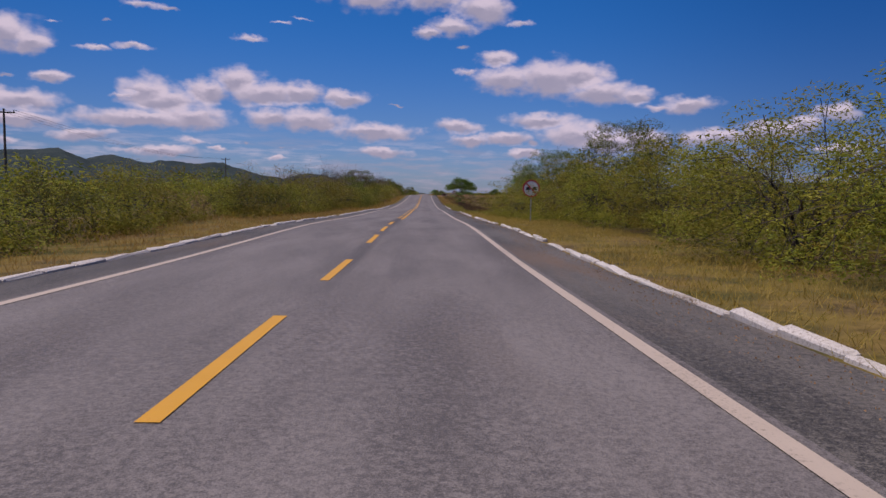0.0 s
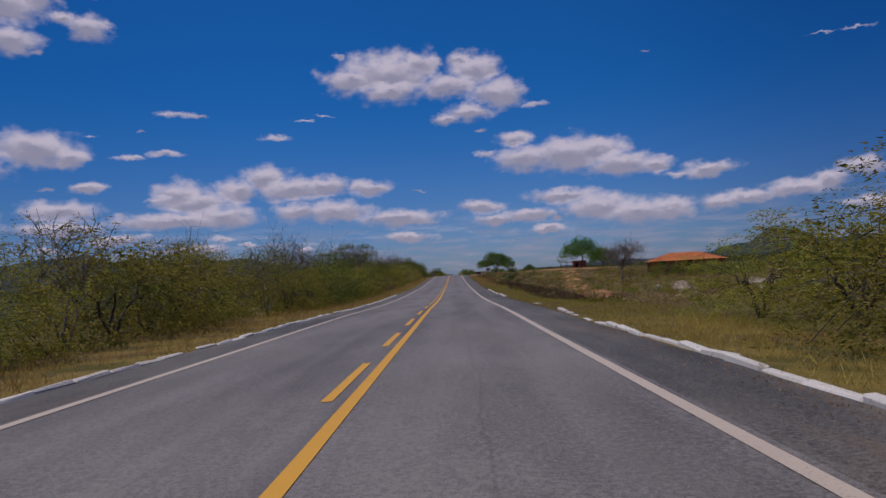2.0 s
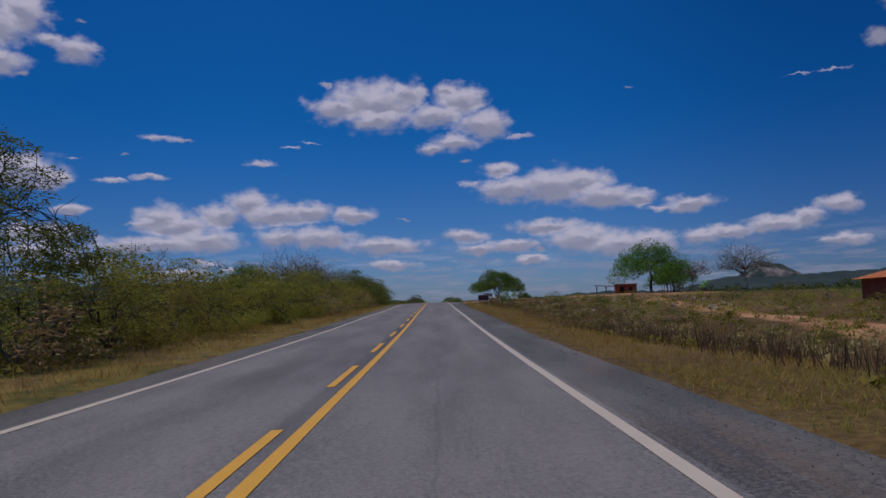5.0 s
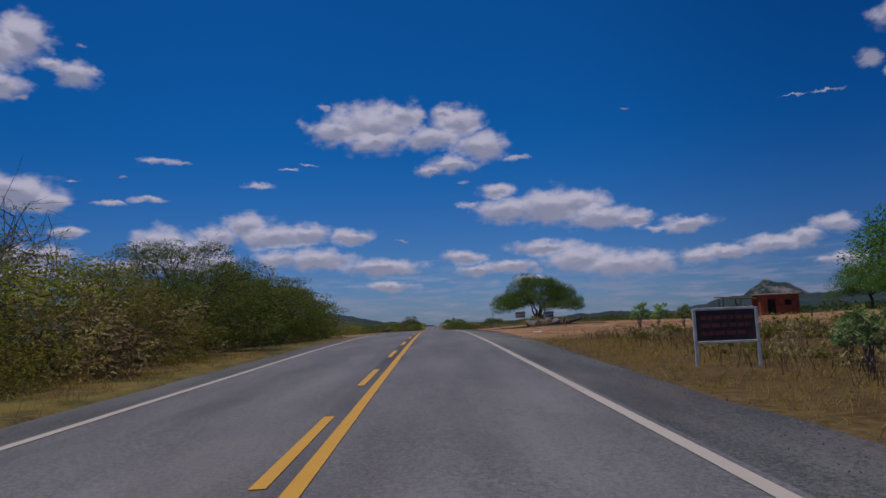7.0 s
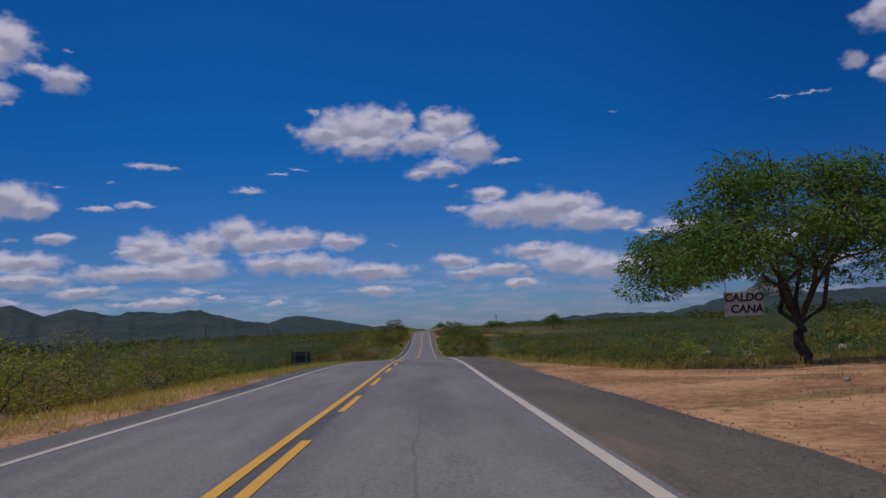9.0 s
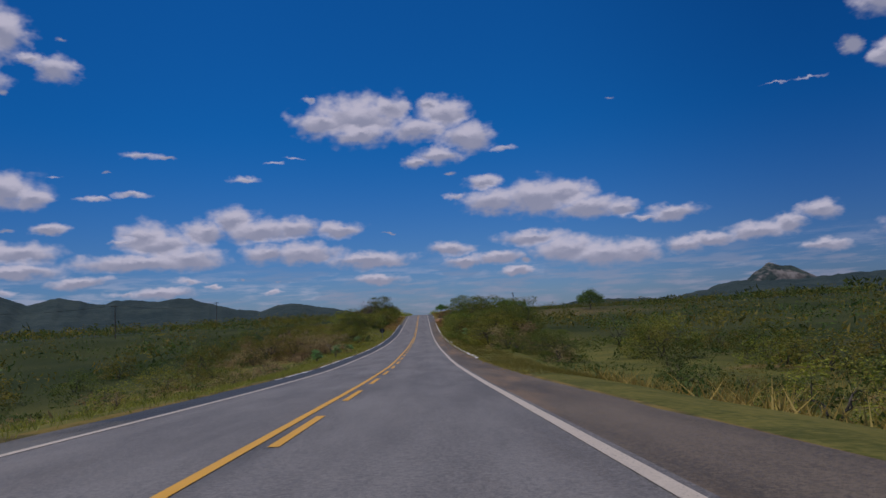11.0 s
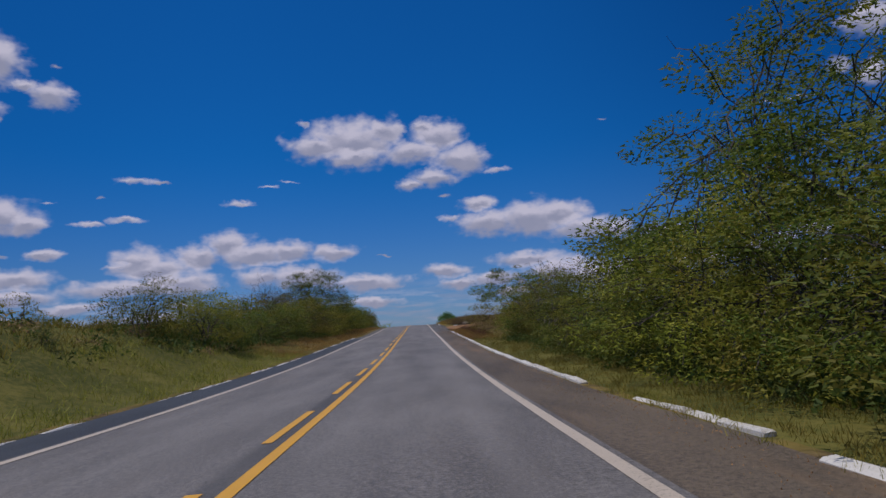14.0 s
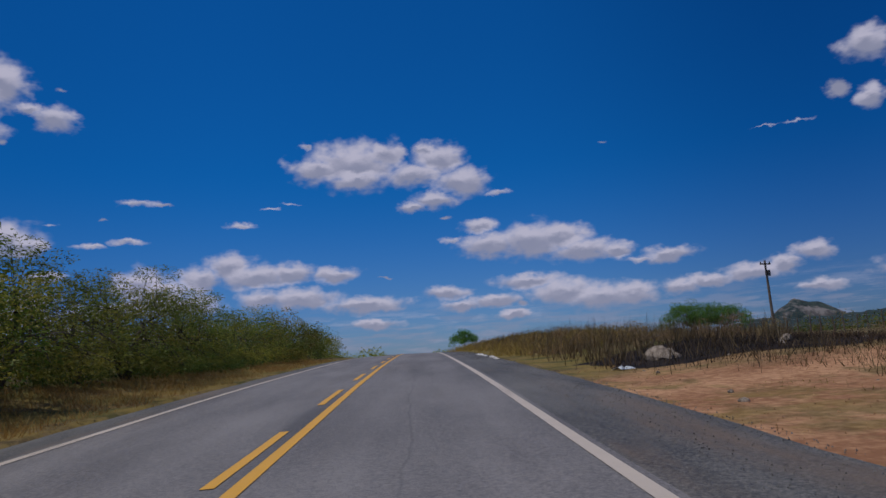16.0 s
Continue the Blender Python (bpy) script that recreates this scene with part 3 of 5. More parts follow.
def granite_dome(azimuth, dist, wide, high):
    """A steep bare dome, sheer on one side, that stands in front of the far range."""
    verts, faces = [], []
    cx, cy = dist * math.sin(radians(azimuth)), 250 + dist * math.cos(radians(azimuth))
    rings, seg = 16, 60
    for r in range(rings + 1):
        for k_ in range(seg):
            a = 2 * math.pi * k_ / seg
            f = r / rings
            reach = wide * (1.0 + 0.45 * max(0.0, math.cos(a)) + 0.12 * noise.noise((math.cos(a) * 1.5, math.sin(a) * 1.5, 4)))
            z = high * (1 - f ** 1.6) ** 1.15 + high * 0.10 * noise.noise((f * 5 * math.cos(a), f * 5 * math.sin(a), 9)) * (1 - f)
            verts.append((cx + reach * f * math.cos(a), cy + reach * f * math.sin(a), z - 8))
    for r in range(rings):
        for k_ in range(seg):
            j = (k_ + 1) % seg
            faces.append((r * seg + k_, (r + 1) * seg + k_, (r + 1) * seg + j, r * seg + j))
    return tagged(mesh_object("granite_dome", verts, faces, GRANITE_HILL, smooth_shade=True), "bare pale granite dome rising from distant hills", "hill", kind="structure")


granite_dome(27.4, 2750, 165, 132)


# ---- plants ----
def tube(verts, faces, path, r0, r1, sides=5):
    """A tapered limb along a path of points."""
    base = len(verts)
    for i, p in enumerate(path):
        q = path[min(i + 1, len(path) - 1)] - path[max(i - 1, 0)]
        q.normalize()
        u = q.orthogonal().normalized()
        v = q.cross(u)
        r = r0 + (r1 - r0) * i / (len(path) - 1)
        for k in range(sides):
            a = 2 * math.pi * k / sides
            verts.append(p + (u * math.cos(a) + v * math.sin(a)) * r)
    for i in range(len(path) - 1):
        for k in range(sides):
            a, b = base + i * sides + k, base + i * sides + (k + 1) % sides
            faces.append((a, b, b + sides, a + sides))


def limb(rng, a, b, sag=0.12, steps=4):
    """A crooked line from a to b that starts out steeper than it ends."""
    d = (b - a).length
    pts = []
    for i in range(steps + 1):
        t = i / steps
        p = a.lerp(b, t)
        p.z += d * 0.16 * math.sin(math.pi * t)
        if 0 < t < 1:
            p += Vector([rng.uniform(-1, 1) for _ in range(3)]) * d * sag * 0.5
        pts.append(p)
    return pts


def leaf_mesh(rng, clumps, total, length, width, droop=0.2, squash=0.62):
    """Small pointed leaf sprays round the clump centres (centre, radius)."""
    npr = np.random.RandomState(rng.randrange(10**6))
    w_ = np.array([c[1] ** 2 for c in clumps])
    pick = npr.choice(len(clumps), total, p=w_ / w_.sum())
    cen = np.array([tuple(c[0]) for c in clumps])[pick]
    rad = np.array([c[1] for c in clumps])[pick]
    d = npr.normal(size=(total, 3))
    d /= np.linalg.norm(d, axis=1)[:, None]
    r = npr.uniform(0.3, 1.0, total) ** 0.45
    pos = cen + d * (rad * r)[:, None] * np.array([1.0, 1.0, squash])
    dirn = d * np.array([1.0, 1.0, 0.35]) * 0.9 + npr.normal(size=(total, 3)) * np.array([0.7, 0.7, 0.3])
    dirn[:, 2] -= droop
    dirn /= np.linalg.norm(dirn, axis=1)[:, None]
    # the blades turn their faces outwards and up to the light
    face = d + np.array([0.0, 0.0, 0.55]) + npr.normal(size=(total, 3)) * 0.8
    side = np.cross(dirn, face)
    side /= np.linalg.norm(side, axis=1)[:, None] + 1e-9
    ln = length * npr.uniform(0.6, 1.4, total)[:, None]
    wd = width * npr.uniform(0.6, 1.3, total)[:, None]
    v = np.empty((total, 3, 3))
    v[:, 0] = pos - side * wd
    v[:, 1] = pos + side * wd
    v[:, 2] = pos + dirn * ln
    v[:, :, 2] = np.maximum(v[:, :, 2], 0.03)
    return v.reshape(-1, 3)


def leaves_object(name, verts, mat, parent=None):
    """Three points to a leaf."""
    n3 = len(verts) // 3
    me = bpy.data.meshes.new(name)
    me.vertices.add(n3 * 3)
    me.vertices.foreach_set("co", np.asarray(verts, dtype=np.float32).ravel())
    me.loops.add(n3 * 3)
    me.loops.foreach_set("vertex_index", np.arange(n3 * 3, dtype=np.int32))
    me.polygons.add(n3)
    me.polygons.foreach_set("loop_start", np.arange(0, n3 * 3, 3, dtype=np.int32))
    me.materials.append(mat)
    me.update(calc_edges=True)
    ob = new(name, me)
    if parent:
        ob.parent = parent
    return ob


def plant(name, seed, height, spread, trunk, stems, clumps, leaves, leaf, mats, flat=0.55, low=0.15, lean=0.0, bare=0, skirt=False, twigs=1, clump=1.0, fork=(0.34, 0.5), mains=0):
    """A shrub or tree: stems from the base, branches to clumps, sprays of leaves on the clumps. Stands at the origin until copied."""
    rng = random.Random(seed)
    root = new(name)
    root.empty_display_size = 0.3
    cl = []
    for i in range(clumps):
        a = rng.uniform(0, 2 * math.pi)
        r = spread * math.sqrt(rng.uniform(0.02, 1))
        top = math.sqrt(max(0.0, 1 - (r / spread) ** 2 * 0.75))
        z = height * (low + (top - low) * rng.uniform(0.25, 1.0) ** flat)
        if skirt and i % 5 < 2:
            r, z = spread * rng.uniform(0.45, 1.0), height * rng.uniform(0.07, 0.3)
        cl.append((Vector((r * math.cos(a) + lean * z, r * math.sin(a), max(z, 0.25))), spread * clump * rng.uniform(0.2, 0.38)))
    sv, sf = [], []
    forks = []
    for i in range(stems):
        a = 2 * math.pi * (i + rng.uniform(-0.3, 0.3)) / stems
        base = Vector((0.12 * trunk * 6 * math.cos(a) * (stems > 1), 0.12 * trunk * 6 * math.sin(a) * (stems > 1), -0.05))
        tip = Vector((spread * 0.33 * math.cos(a) * rng.uniform(0.4, 1) * (stems > 1) + lean * height * 0.5, spread * 0.33 * math.sin(a) * (stems > 1), height * rng.uniform(*fork)))
        path = limb(rng, base, tip, 0.16, 5)
        tube(sv, sf, path, trunk, trunk * 0.6, 7 if stems == 1 else 5)
        forks += [(path[-1], trunk * 0.55), (path[3], trunk * 0.5)]
    if not leaves:
        mesh_object("trunk", sv, sf, mats[0], root)
        sv, sf = [], []
    if mains:
        # a few thick limbs that carry the rest
        heads, forks = forks[::2], []
        for i in range(mains):
            a = 2 * math.pi * (i + rng.uniform(-0.3, 0.3)) / mains
            head, hr = heads[i % len(heads)]
            reach = spread * rng.uniform(0.3, 0.68)
            tip = Vector((reach * math.cos(a) + lean * height, reach * math.sin(a), height * rng.uniform(0.5, 0.72)))
            path = limb(rng, head, tip, 0.2, 5)
            tube(sv, sf, path, hr * 0.75, hr * 0.3, 6)
            forks += [(p, hr * 0.42) for p in path[2:]]
    for c, r in cl:
        fork, fr = min(forks, key=lambda q: (q[0] - c).length + rng.uniform(0, 0.6))
        path = limb(rng, fork, c, 0.2, 4)
        tube(sv, sf, path if twigs else path[::2], fr if not leaves else fr * (0.5 if twigs else 0.3), (0.012 if twigs else 0.006) + trunk * 0.06, 4 if twigs else 3)
        for _ in range(twigs + bare):
            d = Vector([rng.uniform(-1, 1), rng.uniform(-1, 1), rng.uniform(-0.3, 1.2)]).normalized()
            a = path[rng.choice((2, 3, 4))]
            tube(sv, sf, limb(rng, a, a + d * r * rng.uniform(0.7, 1.5 + 0.15 * bare), 0.25, 3), 0.010 + trunk * 0.06, 0.004, 3)
    mesh_object("trunk" if leaves else "branchwork", sv, sf, mats[0], root)
    if leaves:
        leaves_object("crown", leaf_mesh(rng, cl, leaves, *leaf), mats[1], root)
    return root


def out_of_sight(kind):
    """The patterns that are copied are removed once the copies stand."""
    for ob in kind:
        for c in list(ob.children):
            bpy.data.objects.remove(c)
        bpy.data.objects.remove(ob)


SHRUB = [plant("shrub", 10 + i, 3.6, 2.5, 0.04, 4, 42, 4400, (0.135, 0.029), (BARK, LEAF_OLIVE), 0.7, 0.04, skirt=True, twigs=0) for i in range(4)]
GREEN = [plant("shrub", 30 + i, 3.8, 2.6, 0.045, 4, 42, 4400, (0.135, 0.029), (BARK, LEAF_GREEN), 0.7, 0.04, skirt=True, twigs=0) for i in range(3)]
FINE_OLIVE = [plant("shrub", 15 + i, 3.7, 2.5, 0.05, 5, 52, 9500, (0.086, 0.0175, 0.12, 0.4), (BARK, LEAF_OLIVE), 0.7, 0.05, skirt=True, twigs=0, clump=0.88) for i in range(3)]
FINE_GREEN = [plant("shrub", 35 + i, 3.8, 2.5, 0.06, 5, 56, 12500, (0.086, 0.016, 0.12, 0.38), (BARK, LEAF_GREEN), 0.7, 0.04, skirt=True, twigs=0, clump=0.88) for i in range(3)]
THICKET = [plant("thicket_shrub", 50 + i, 3.4, 2.6, 0.05, 3, 26, 1600, (0.19, 0.05), (BARK, m_), 0.7, 0.05, skirt=True, twigs=0) for i, m_ in enumerate((LEAF_OLIVE, LEAF_GREEN, LEAF_OLIVE))]
LOW = [plant("low_shrub", 60 + i, 3.2, 2.6, 0.05, 3, 22, 1500, (0.16, 0.045), (BARK, m_), 0.7, 0.05, skirt=True, twigs=0) for i, m_ in enumerate((LEAF_OLIVE, LEAF_DARK))]
TWIGGY = [plant("leafless_shrub", 70 + i, 4.1, 2.0, 0.035, 4, 18, 700, (0.12, 0.022), (TWIG, LEAF_OLIVE), bare=2) for i in range(3)]
BROWN = [plant("dry_shrub", 80 + i, 2.2, 1.9, 0.04, 3, 20, 1100, (0.16, 0.036), (TWIG, LEAF_BROWN), 0.8, 0.05, skirt=True, twigs=0) for i in range(2)]
PATTERNS = SHRUB + GREEN + FINE_OLIVE + FINE_GREEN + LOW + THICKET + TWIGGY + BROWN


def plant_at(src, x, s, size, rng, label, category, group="", wide=1.0):
    m = Matrix.Translation((x, s, ground_z(x, s) - 0.04)) @ pose(0, 0, 0, rng.uniform(-4, 4), rng.uniform(-4, 4), rng.uniform(0, 360)) @ Matrix.Diagonal((size * wide, size * wide, size, 1))
    return tagged(copy_thing(src, m), label, category, group)


def hedge(seed, side, s0, s1, step, x0, x1, size, kinds, label, group):
    """Roadside scrub: plants at uneven steps between two distances from the middle line. kinds: (patterns, weight, label)."""
    rng = random.Random(seed)
    s = s0
    while s < s1:
        pats, _, lab = rng.choices(kinds, [k[1] for k in kinds])[0]
        plant_at(rng.choice(pats), side * rng.uniform(x0, x1), s + rng.uniform(-0.8, 0.8), rng.uniform(*size), rng, lab or label, "shrub", group, rng.uniform(0.9, 1.2))
        s += step * rng.uniform(0.7, 1.3)


def few(places, kinds, size, label):
    rng = random.Random(77)
    for x, s in places:
        plant_at(rng.choice(kinds), x, s, rng.uniform(*size), rng, label, "shrub", "roadside shrubs")


OL = (SHRUB, 5, "olive-green feathery thorn shrub on the dry verge")
GR = (GREEN, 5, "dense green feathery thorn shrub on the verge")
TH = (THICKET, 5, "olive thorn scrub behind the roadside shrubs")
TW = (TWIGGY, 2, "leafless grey twiggy thorn shrub")
BR = (BROWN, 1, "dry brown shrub on the verge")
G1, G2 = "roadside shrubs", "scrub behind the verge"
# left, from the start to the pull-off
hedge(1, -1, -6, 62, 3.1, 8.2, 9.8, (0.5, 0.72), [OL, (GREEN, 2, GR[2]), BR], "", G1)
hedge(24, -1, 174, 207, 1.5, 7.6, 8.8, (0.75, 1.1), [(BROWN, 5, BR[2]), (FINE_OLIVE, 1, OL[2])], "", G1)
hedge(16, -1, 62, 172, 3.0, 8.4, 10.0, (0.75, 1.05), [(FINE_OLIVE, 4, OL[2]), (GREEN, 2, GR[2]), (SHRUB, 2, OL[2]), (TWIGGY, 1, TW[2]), BR], "", G1)
hedge(28, -1, 172, 207, 2.8, 9.6, 11.5, (0.95, 1.2), [(GREEN, 2, GR[2]), (SHRUB, 2, OL[2]), (TWIGGY, 2, TW[2])], "", G1)
hedge(29, -1, 206, 237, 2.2, 8.2, 10.4, (0.95, 1.3), [(FINE_GREEN, 3, GR[2]), (GREEN, 1, GR[2])], "", G1)
hedge(2, -1, -4, 66, 3.4, 12.0, 16.0, (0.6, 0.85), [TH, TW], "", G2)
hedge(17, -1, 66, 247, 3.4, 12.0, 16.0, (0.9, 1.25), [TH, TW], "", G2)
hedge(3, -1, 60, 245, 11.0, 18, 26, (0.9, 1.25), [TH, TW], "", G2)
# right, the first thicket
hedge(4, 1, 2, 66, 2.6, 8.4, 10.2, (0.75, 1.1), [(FINE_OLIVE, 6, OL[2]), (TWIGGY, 1, TW[2])], "", G1)
hedge(5, 1, 0, 72, 3.0, 12, 17, (0.9, 1.25), [TH, (FINE_OLIVE, 3, OL[2]), (TWIGGY, 3, TW[2])], "", G2)
# right, the long thicket before the second rise
few(((9.3, 384.0), (10.2, 386)), BROWN, (1.0, 1.15), "dense reddish-brown dry shrub among the green ones")
hedge(22, 1, 364, 388, 2.0, 8.8, 12.5, (0.4, 0.6), [(FINE_GREEN, 3, GR[2]), (BROWN, 1, BR[2])], "", G1)
for s0, s1, x0 in ((388, 402, 7.8), (402, 410, 10.9), (410, 456, 7.7)):
    hedge(600 + s0, 1, s0, s1, 2.3, x0, x0 + 1.5, (0.85, 1.15), [(FINE_GREEN, 4, GR[2]), (FINE_OLIVE, 3, OL[2])], "", G1)
hedge(25, -1, 256, 292, 1.7, 10.5, 14.5, (0.5, 0.85), [OL, TW, (BROWN, 4, BR[2])], "", G1)
hedge(23, 1, 345, 386, 3.0, 14, 22, (0.5, 0.75), [TH], "", G2)
hedge(30, 1, 456, 476, 1.9, 7.9, 9.8, (0.85, 1.15), [(FINE_GREEN, 5, GR[2]), (FINE_OLIVE, 2, OL[2]), (TWIGGY, 2, TW[2])], "", G1)
hedge(7, 1, 394, 456, 2.7, 10.4, 13.0, (1.2, 1.5), [(FINE_GREEN, 4, GR[2]), (FINE_OLIVE, 2, OL[2])], "", G2)
# left, low growth in the dip and scrub up the second rise
hedge(8, -1, 288, 436, 1.9, 8.5, 17, (0.28, 0.55), [(LOW, 5, "low green thorn shrub on the bank"), (BROWN, 5, BR[2])], "", G1)
hedge(27, -1, 391, 413, 1.0, 7.8, 15.5, (0.8, 1.2), [(BROWN, 3, "dense reddish-brown dry shrub on the bank"), (FINE_OLIVE, 1, OL[2])], "", G1)
hedge(26, -1, 464, 494, 2.0, 8.4, 11.0, (0.6, 0.9), [(FINE_OLIVE, 2, OL[2]), (GREEN, 3, GR[2])], "", G1)
hedge(9, -1, 494, 545, 2.1, 8.4, 10.2, (0.85, 1.15), [(FINE_GREEN, 3, GR[2]), (GREEN, 2, GR[2]), (FINE_OLIVE, 3, OL[2])], "", G1)
hedge(31, -1, 545, 590, 2.9, 8.8, 10.6, (0.85, 1.1), [(SHRUB, 1, OL[2]), (GREEN, 4, GR[2])], "", G1)
hedge(10, -1, 492, 590, 3.6, 12.5, 18, (0.8, 1.25), [TH, TW], "", G2)
hedge(19, -1, 440, 474, 1.2, 9.0, 20, (0.2, 0.42), [(LOW, 4, "low green thorn shrub on the bank"), (BROWN, 3, BR[2])], "", G1)
hedge(14, -1, 285, 440, 4.5, 17, 28, (0.5, 0.8), [TH], "", G2)
# right, low growth in the dip
hedge(11, 1, 292, 362, 2.8, 10, 20, (0.3, 0.55), [(LOW, 5, "low green thorn shrub below the road"), BR], "", G1)
hedge(15, 1, 290, 360, 4.0, 20, 34, (0.5, 0.75), [TH], "", G2)
hedge(12, 1, 474, 498, 1.6, 8.8, 11.5, (0.6, 0.82), [(TWIGGY, 4, TW[2]), (SHRUB, 3, OL[2]), (BROWN, 2, BR[2])], "", G1)
hedge(20, 1, 468, 504, 2.2, 12, 20, (0.62, 0.9), [TH, TW], "", G2)
hedge(21, 1, 150, 164, 0.8, 30, 52, (0.55, 0.8), [TH], "", G2)
# right, thin growth in the open field
hedge(18, 1, 76, 200, 2.6, 9.5, 15, (0.12, 0.3), [(BROWN, 4, BR[2]), (LOW, 2, "low olive bush in the field")], "", G2)
hedge(13, 1, 76, 205, 1.7, 15, 48, (0.22, 0.55), [(BROWN, 4, BR[2]), (LOW, 3, "low olive bush in the field"), TW], "", G2)


few(((11.5, 247.5), (12.8, 249.5), (10.8, 250), (14, 247.5), (10.4, 243.6), (11.8, 245.2), (12.6, 242.4), (9.6, 235.2)), BROWN, (0.3, 0.45), "dry brown bush at the edge of scorched earth")
few(((7.6, 494), (8.3, 497.5), (7.7, 501), (8.6, 504), (9.8, 506)), BROWN, (0.4, 0.6), "dry brown bush beside the kerb")
few(((9.5, 530), (12.5, 531.5), (16, 534), (19, 533), (11, 536), (14.5, 538), (22, 535), (8.6, 538), (18, 541), (25, 540)), BROWN, (0.3, 0.5), "dry brown bush on the scorched bank")


# ---- grass and scrub that nobody could count ----
WEED = leafy("dry_weed_stalks", (0.075, 0.04, 0.022), (0.2, 0.115, 0.06), (0.15, 0.075, 0.035), 0.2)

def blades(name, seed, spots, label, mat, height=(0.08, 0.32), width=0.0065, lean=0.6, category="grass"):
    """Thin upright blades at the spots (x, s)."""
    npr = np.random.RandomState(seed)
    n_ = len(spots)
    pos = np.array([(x, s, ground_z(x, s) - 0.02) for x, s in spots])
    a = npr.uniform(0, 2 * np.pi, n_)
    side = np.stack([np.cos(a), np.sin(a), np.zeros(n_)], 1) * (width * npr.uniform(0.5, 1.4, n_))[:, None]
    tip = np.stack([npr.normal(size=n_) * lean, npr.normal(size=n_) * lean, np.ones(n_)], 1) * npr.uniform(*height, n_)[:, None]
    v = np.stack([pos - side, pos + side, pos + tip], 1)
    return tagged(leaves_object(name, v.reshape(-1, 3), mat), label, category, kind="stuff")


def tufts(seed, n_, x0, x1, s0, s1, per=9, spread=0.16, keep=lambda x, s: True):
    """Spots in tufts, thicker where the noise is high."""
    rng = random.Random(seed)
    out_ = []
    while len(out_) < n_:
        x, s = rng.uniform(x0, x1), rng.uniform(s0, s1)
        if noise.noise((x * 0.5, s * 0.25, seed)) + rng.uniform(-0.5, 0.9) < 0 or not keep(x, s):
            continue
        out_ += [(x + rng.gauss(0, spread), s + rng.gauss(0, spread)) for _ in range(per)]
    return [(x, s) for x, s in out_ if abs(x) > 4.45]


def no_pull_off(x, s):
    if x > 0:
        return not (218 + abs(noise.noise((x * 0.2, 5, 1))) * 8 < s < 281 and x < 40) and not (506 < s < 534 and x < 24)
    return not (236 < s < 276 and x > -14)


blades("verge_grass", 1, tufts(1, 52000, 4.95, 8.6, -6, 66, keep=no_pull_off), "dry straw grass along the kerb", STRAW, (0.05, 0.2), 0.0062)
blades("verge_grass", 2, tufts(2, 52000, 4.95, 8.6, 66, 132, 12, 0.1, no_pull_off), "golden and half-green grass on the verge", GOLD_GRASS, (0.035, 0.15), 0.0058, 0.7)
blades("verge_grass", 13, tufts(13, 48000, 5.0, 9.2, 128, 209, 12, 0.1, no_pull_off), "golden dry grass along the shoulder", STRAW, (0.04, 0.19), 0.006, 0.7)
blades("verge_grass", 3, tufts(3, 50000, -8.8, -4.75, -6, 206, keep=no_pull_off), "dry straw grass along the kerb", STRAW)
blades("verge_grass", 4, tufts(4, 76000, 4.95, 8.0, 345, 480, 18, 0.09, no_pull_off), "half-green grass along the kerb", GREEN_GRASS, (0.04, 0.19), 0.006, 0.5)
blades("verge_grass", 5, tufts(5, 50000, -9.5, -4.75, 300, 474, keep=no_pull_off), "green and straw grass on the bank", GREEN_GRASS, (0.08, 0.3), 0.010)
blades("verge_grass", 14, tufts(14, 32000, -24, -9, 400, 476), "long half-green grass over the mound", GREEN_GRASS, (0.15, 0.5), 0.018)
blades("verge_grass", 15, tufts(15, 9000, 4.7, 5.1, 345, 446, 14, 0.06), "grass growing over the kerb", GOLD_GRASS, (0.06, 0.2), 0.006)
blades("verge_grass", 16, tufts(16, 20000, -8.8, -4.6, 262, 330), "straw grass at the edge of the shoulder", STRAW, (0.08, 0.3), 0.011)
blades("verge_grass", 21, tufts(21, 22000, 4.9, 9.0, 478, 508), "brown and straw grass along the kerb", STRAW, (0.06, 0.26), 0.007, 0.4)
blades("dry_weeds", 20, tufts(20, 9000, 6.2, 13, 484, 512, 5, 0.25), "brown dry weeds beside the kerb", WEED, (0.15, 0.55), 0.009, 0.3, "weeds")
blades("verge_grass", 6, tufts(6, 34000, -8.6, -4.75, 470, 560), "dry straw grass beside the road", STRAW)
blades("verge_grass", 7, tufts(7, 26000, 8.5, 42, 70, 300, keep=no_pull_off), "thin dry grass in the open field", STRAW, (0.1, 0.32), 0.012)
blades("verge_grass", 8, tufts(8, 16000, 7.0, 24, 276, 350), "straw grass below the embankment", STRAW, (0.2, 0.55), 0.016)
blades("verge_grass", 9, tufts(9, 16000, -26, -9, 206, 330, keep=no_pull_off), "tall straw grass behind the pull-off", STRAW, (0.25, 0.6), 0.018)
blades("dry_weeds", 10, tufts(10, 6500, 7.4, 11.5, 84, 150, 5, 0.3, no_pull_off), "tall brown dry weed stalks in the field", WEED, (0.3, 0.8), 0.011, 0.2, "weeds")
blades("dry_weeds", 23, tufts(23, 9000, 6.8, 16, 150, 212, 5, 0.3, no_pull_off), "brown dry weeds among the straw grass", WEED, (0.15, 0.55), 0.009, 0.25, "weeds")
blades("dry_weeds", 11, [(x, s) for x, s in tufts(11, 26000, 6.3, 34, 524, 575, 5, 0.3) if x - 1.6 < 0.56 * (s - 507.5)], "tall brown burnt weeds behind the scorched patch", WEED, (0.35, 1.0), 0.012, 0.3, "weeds")
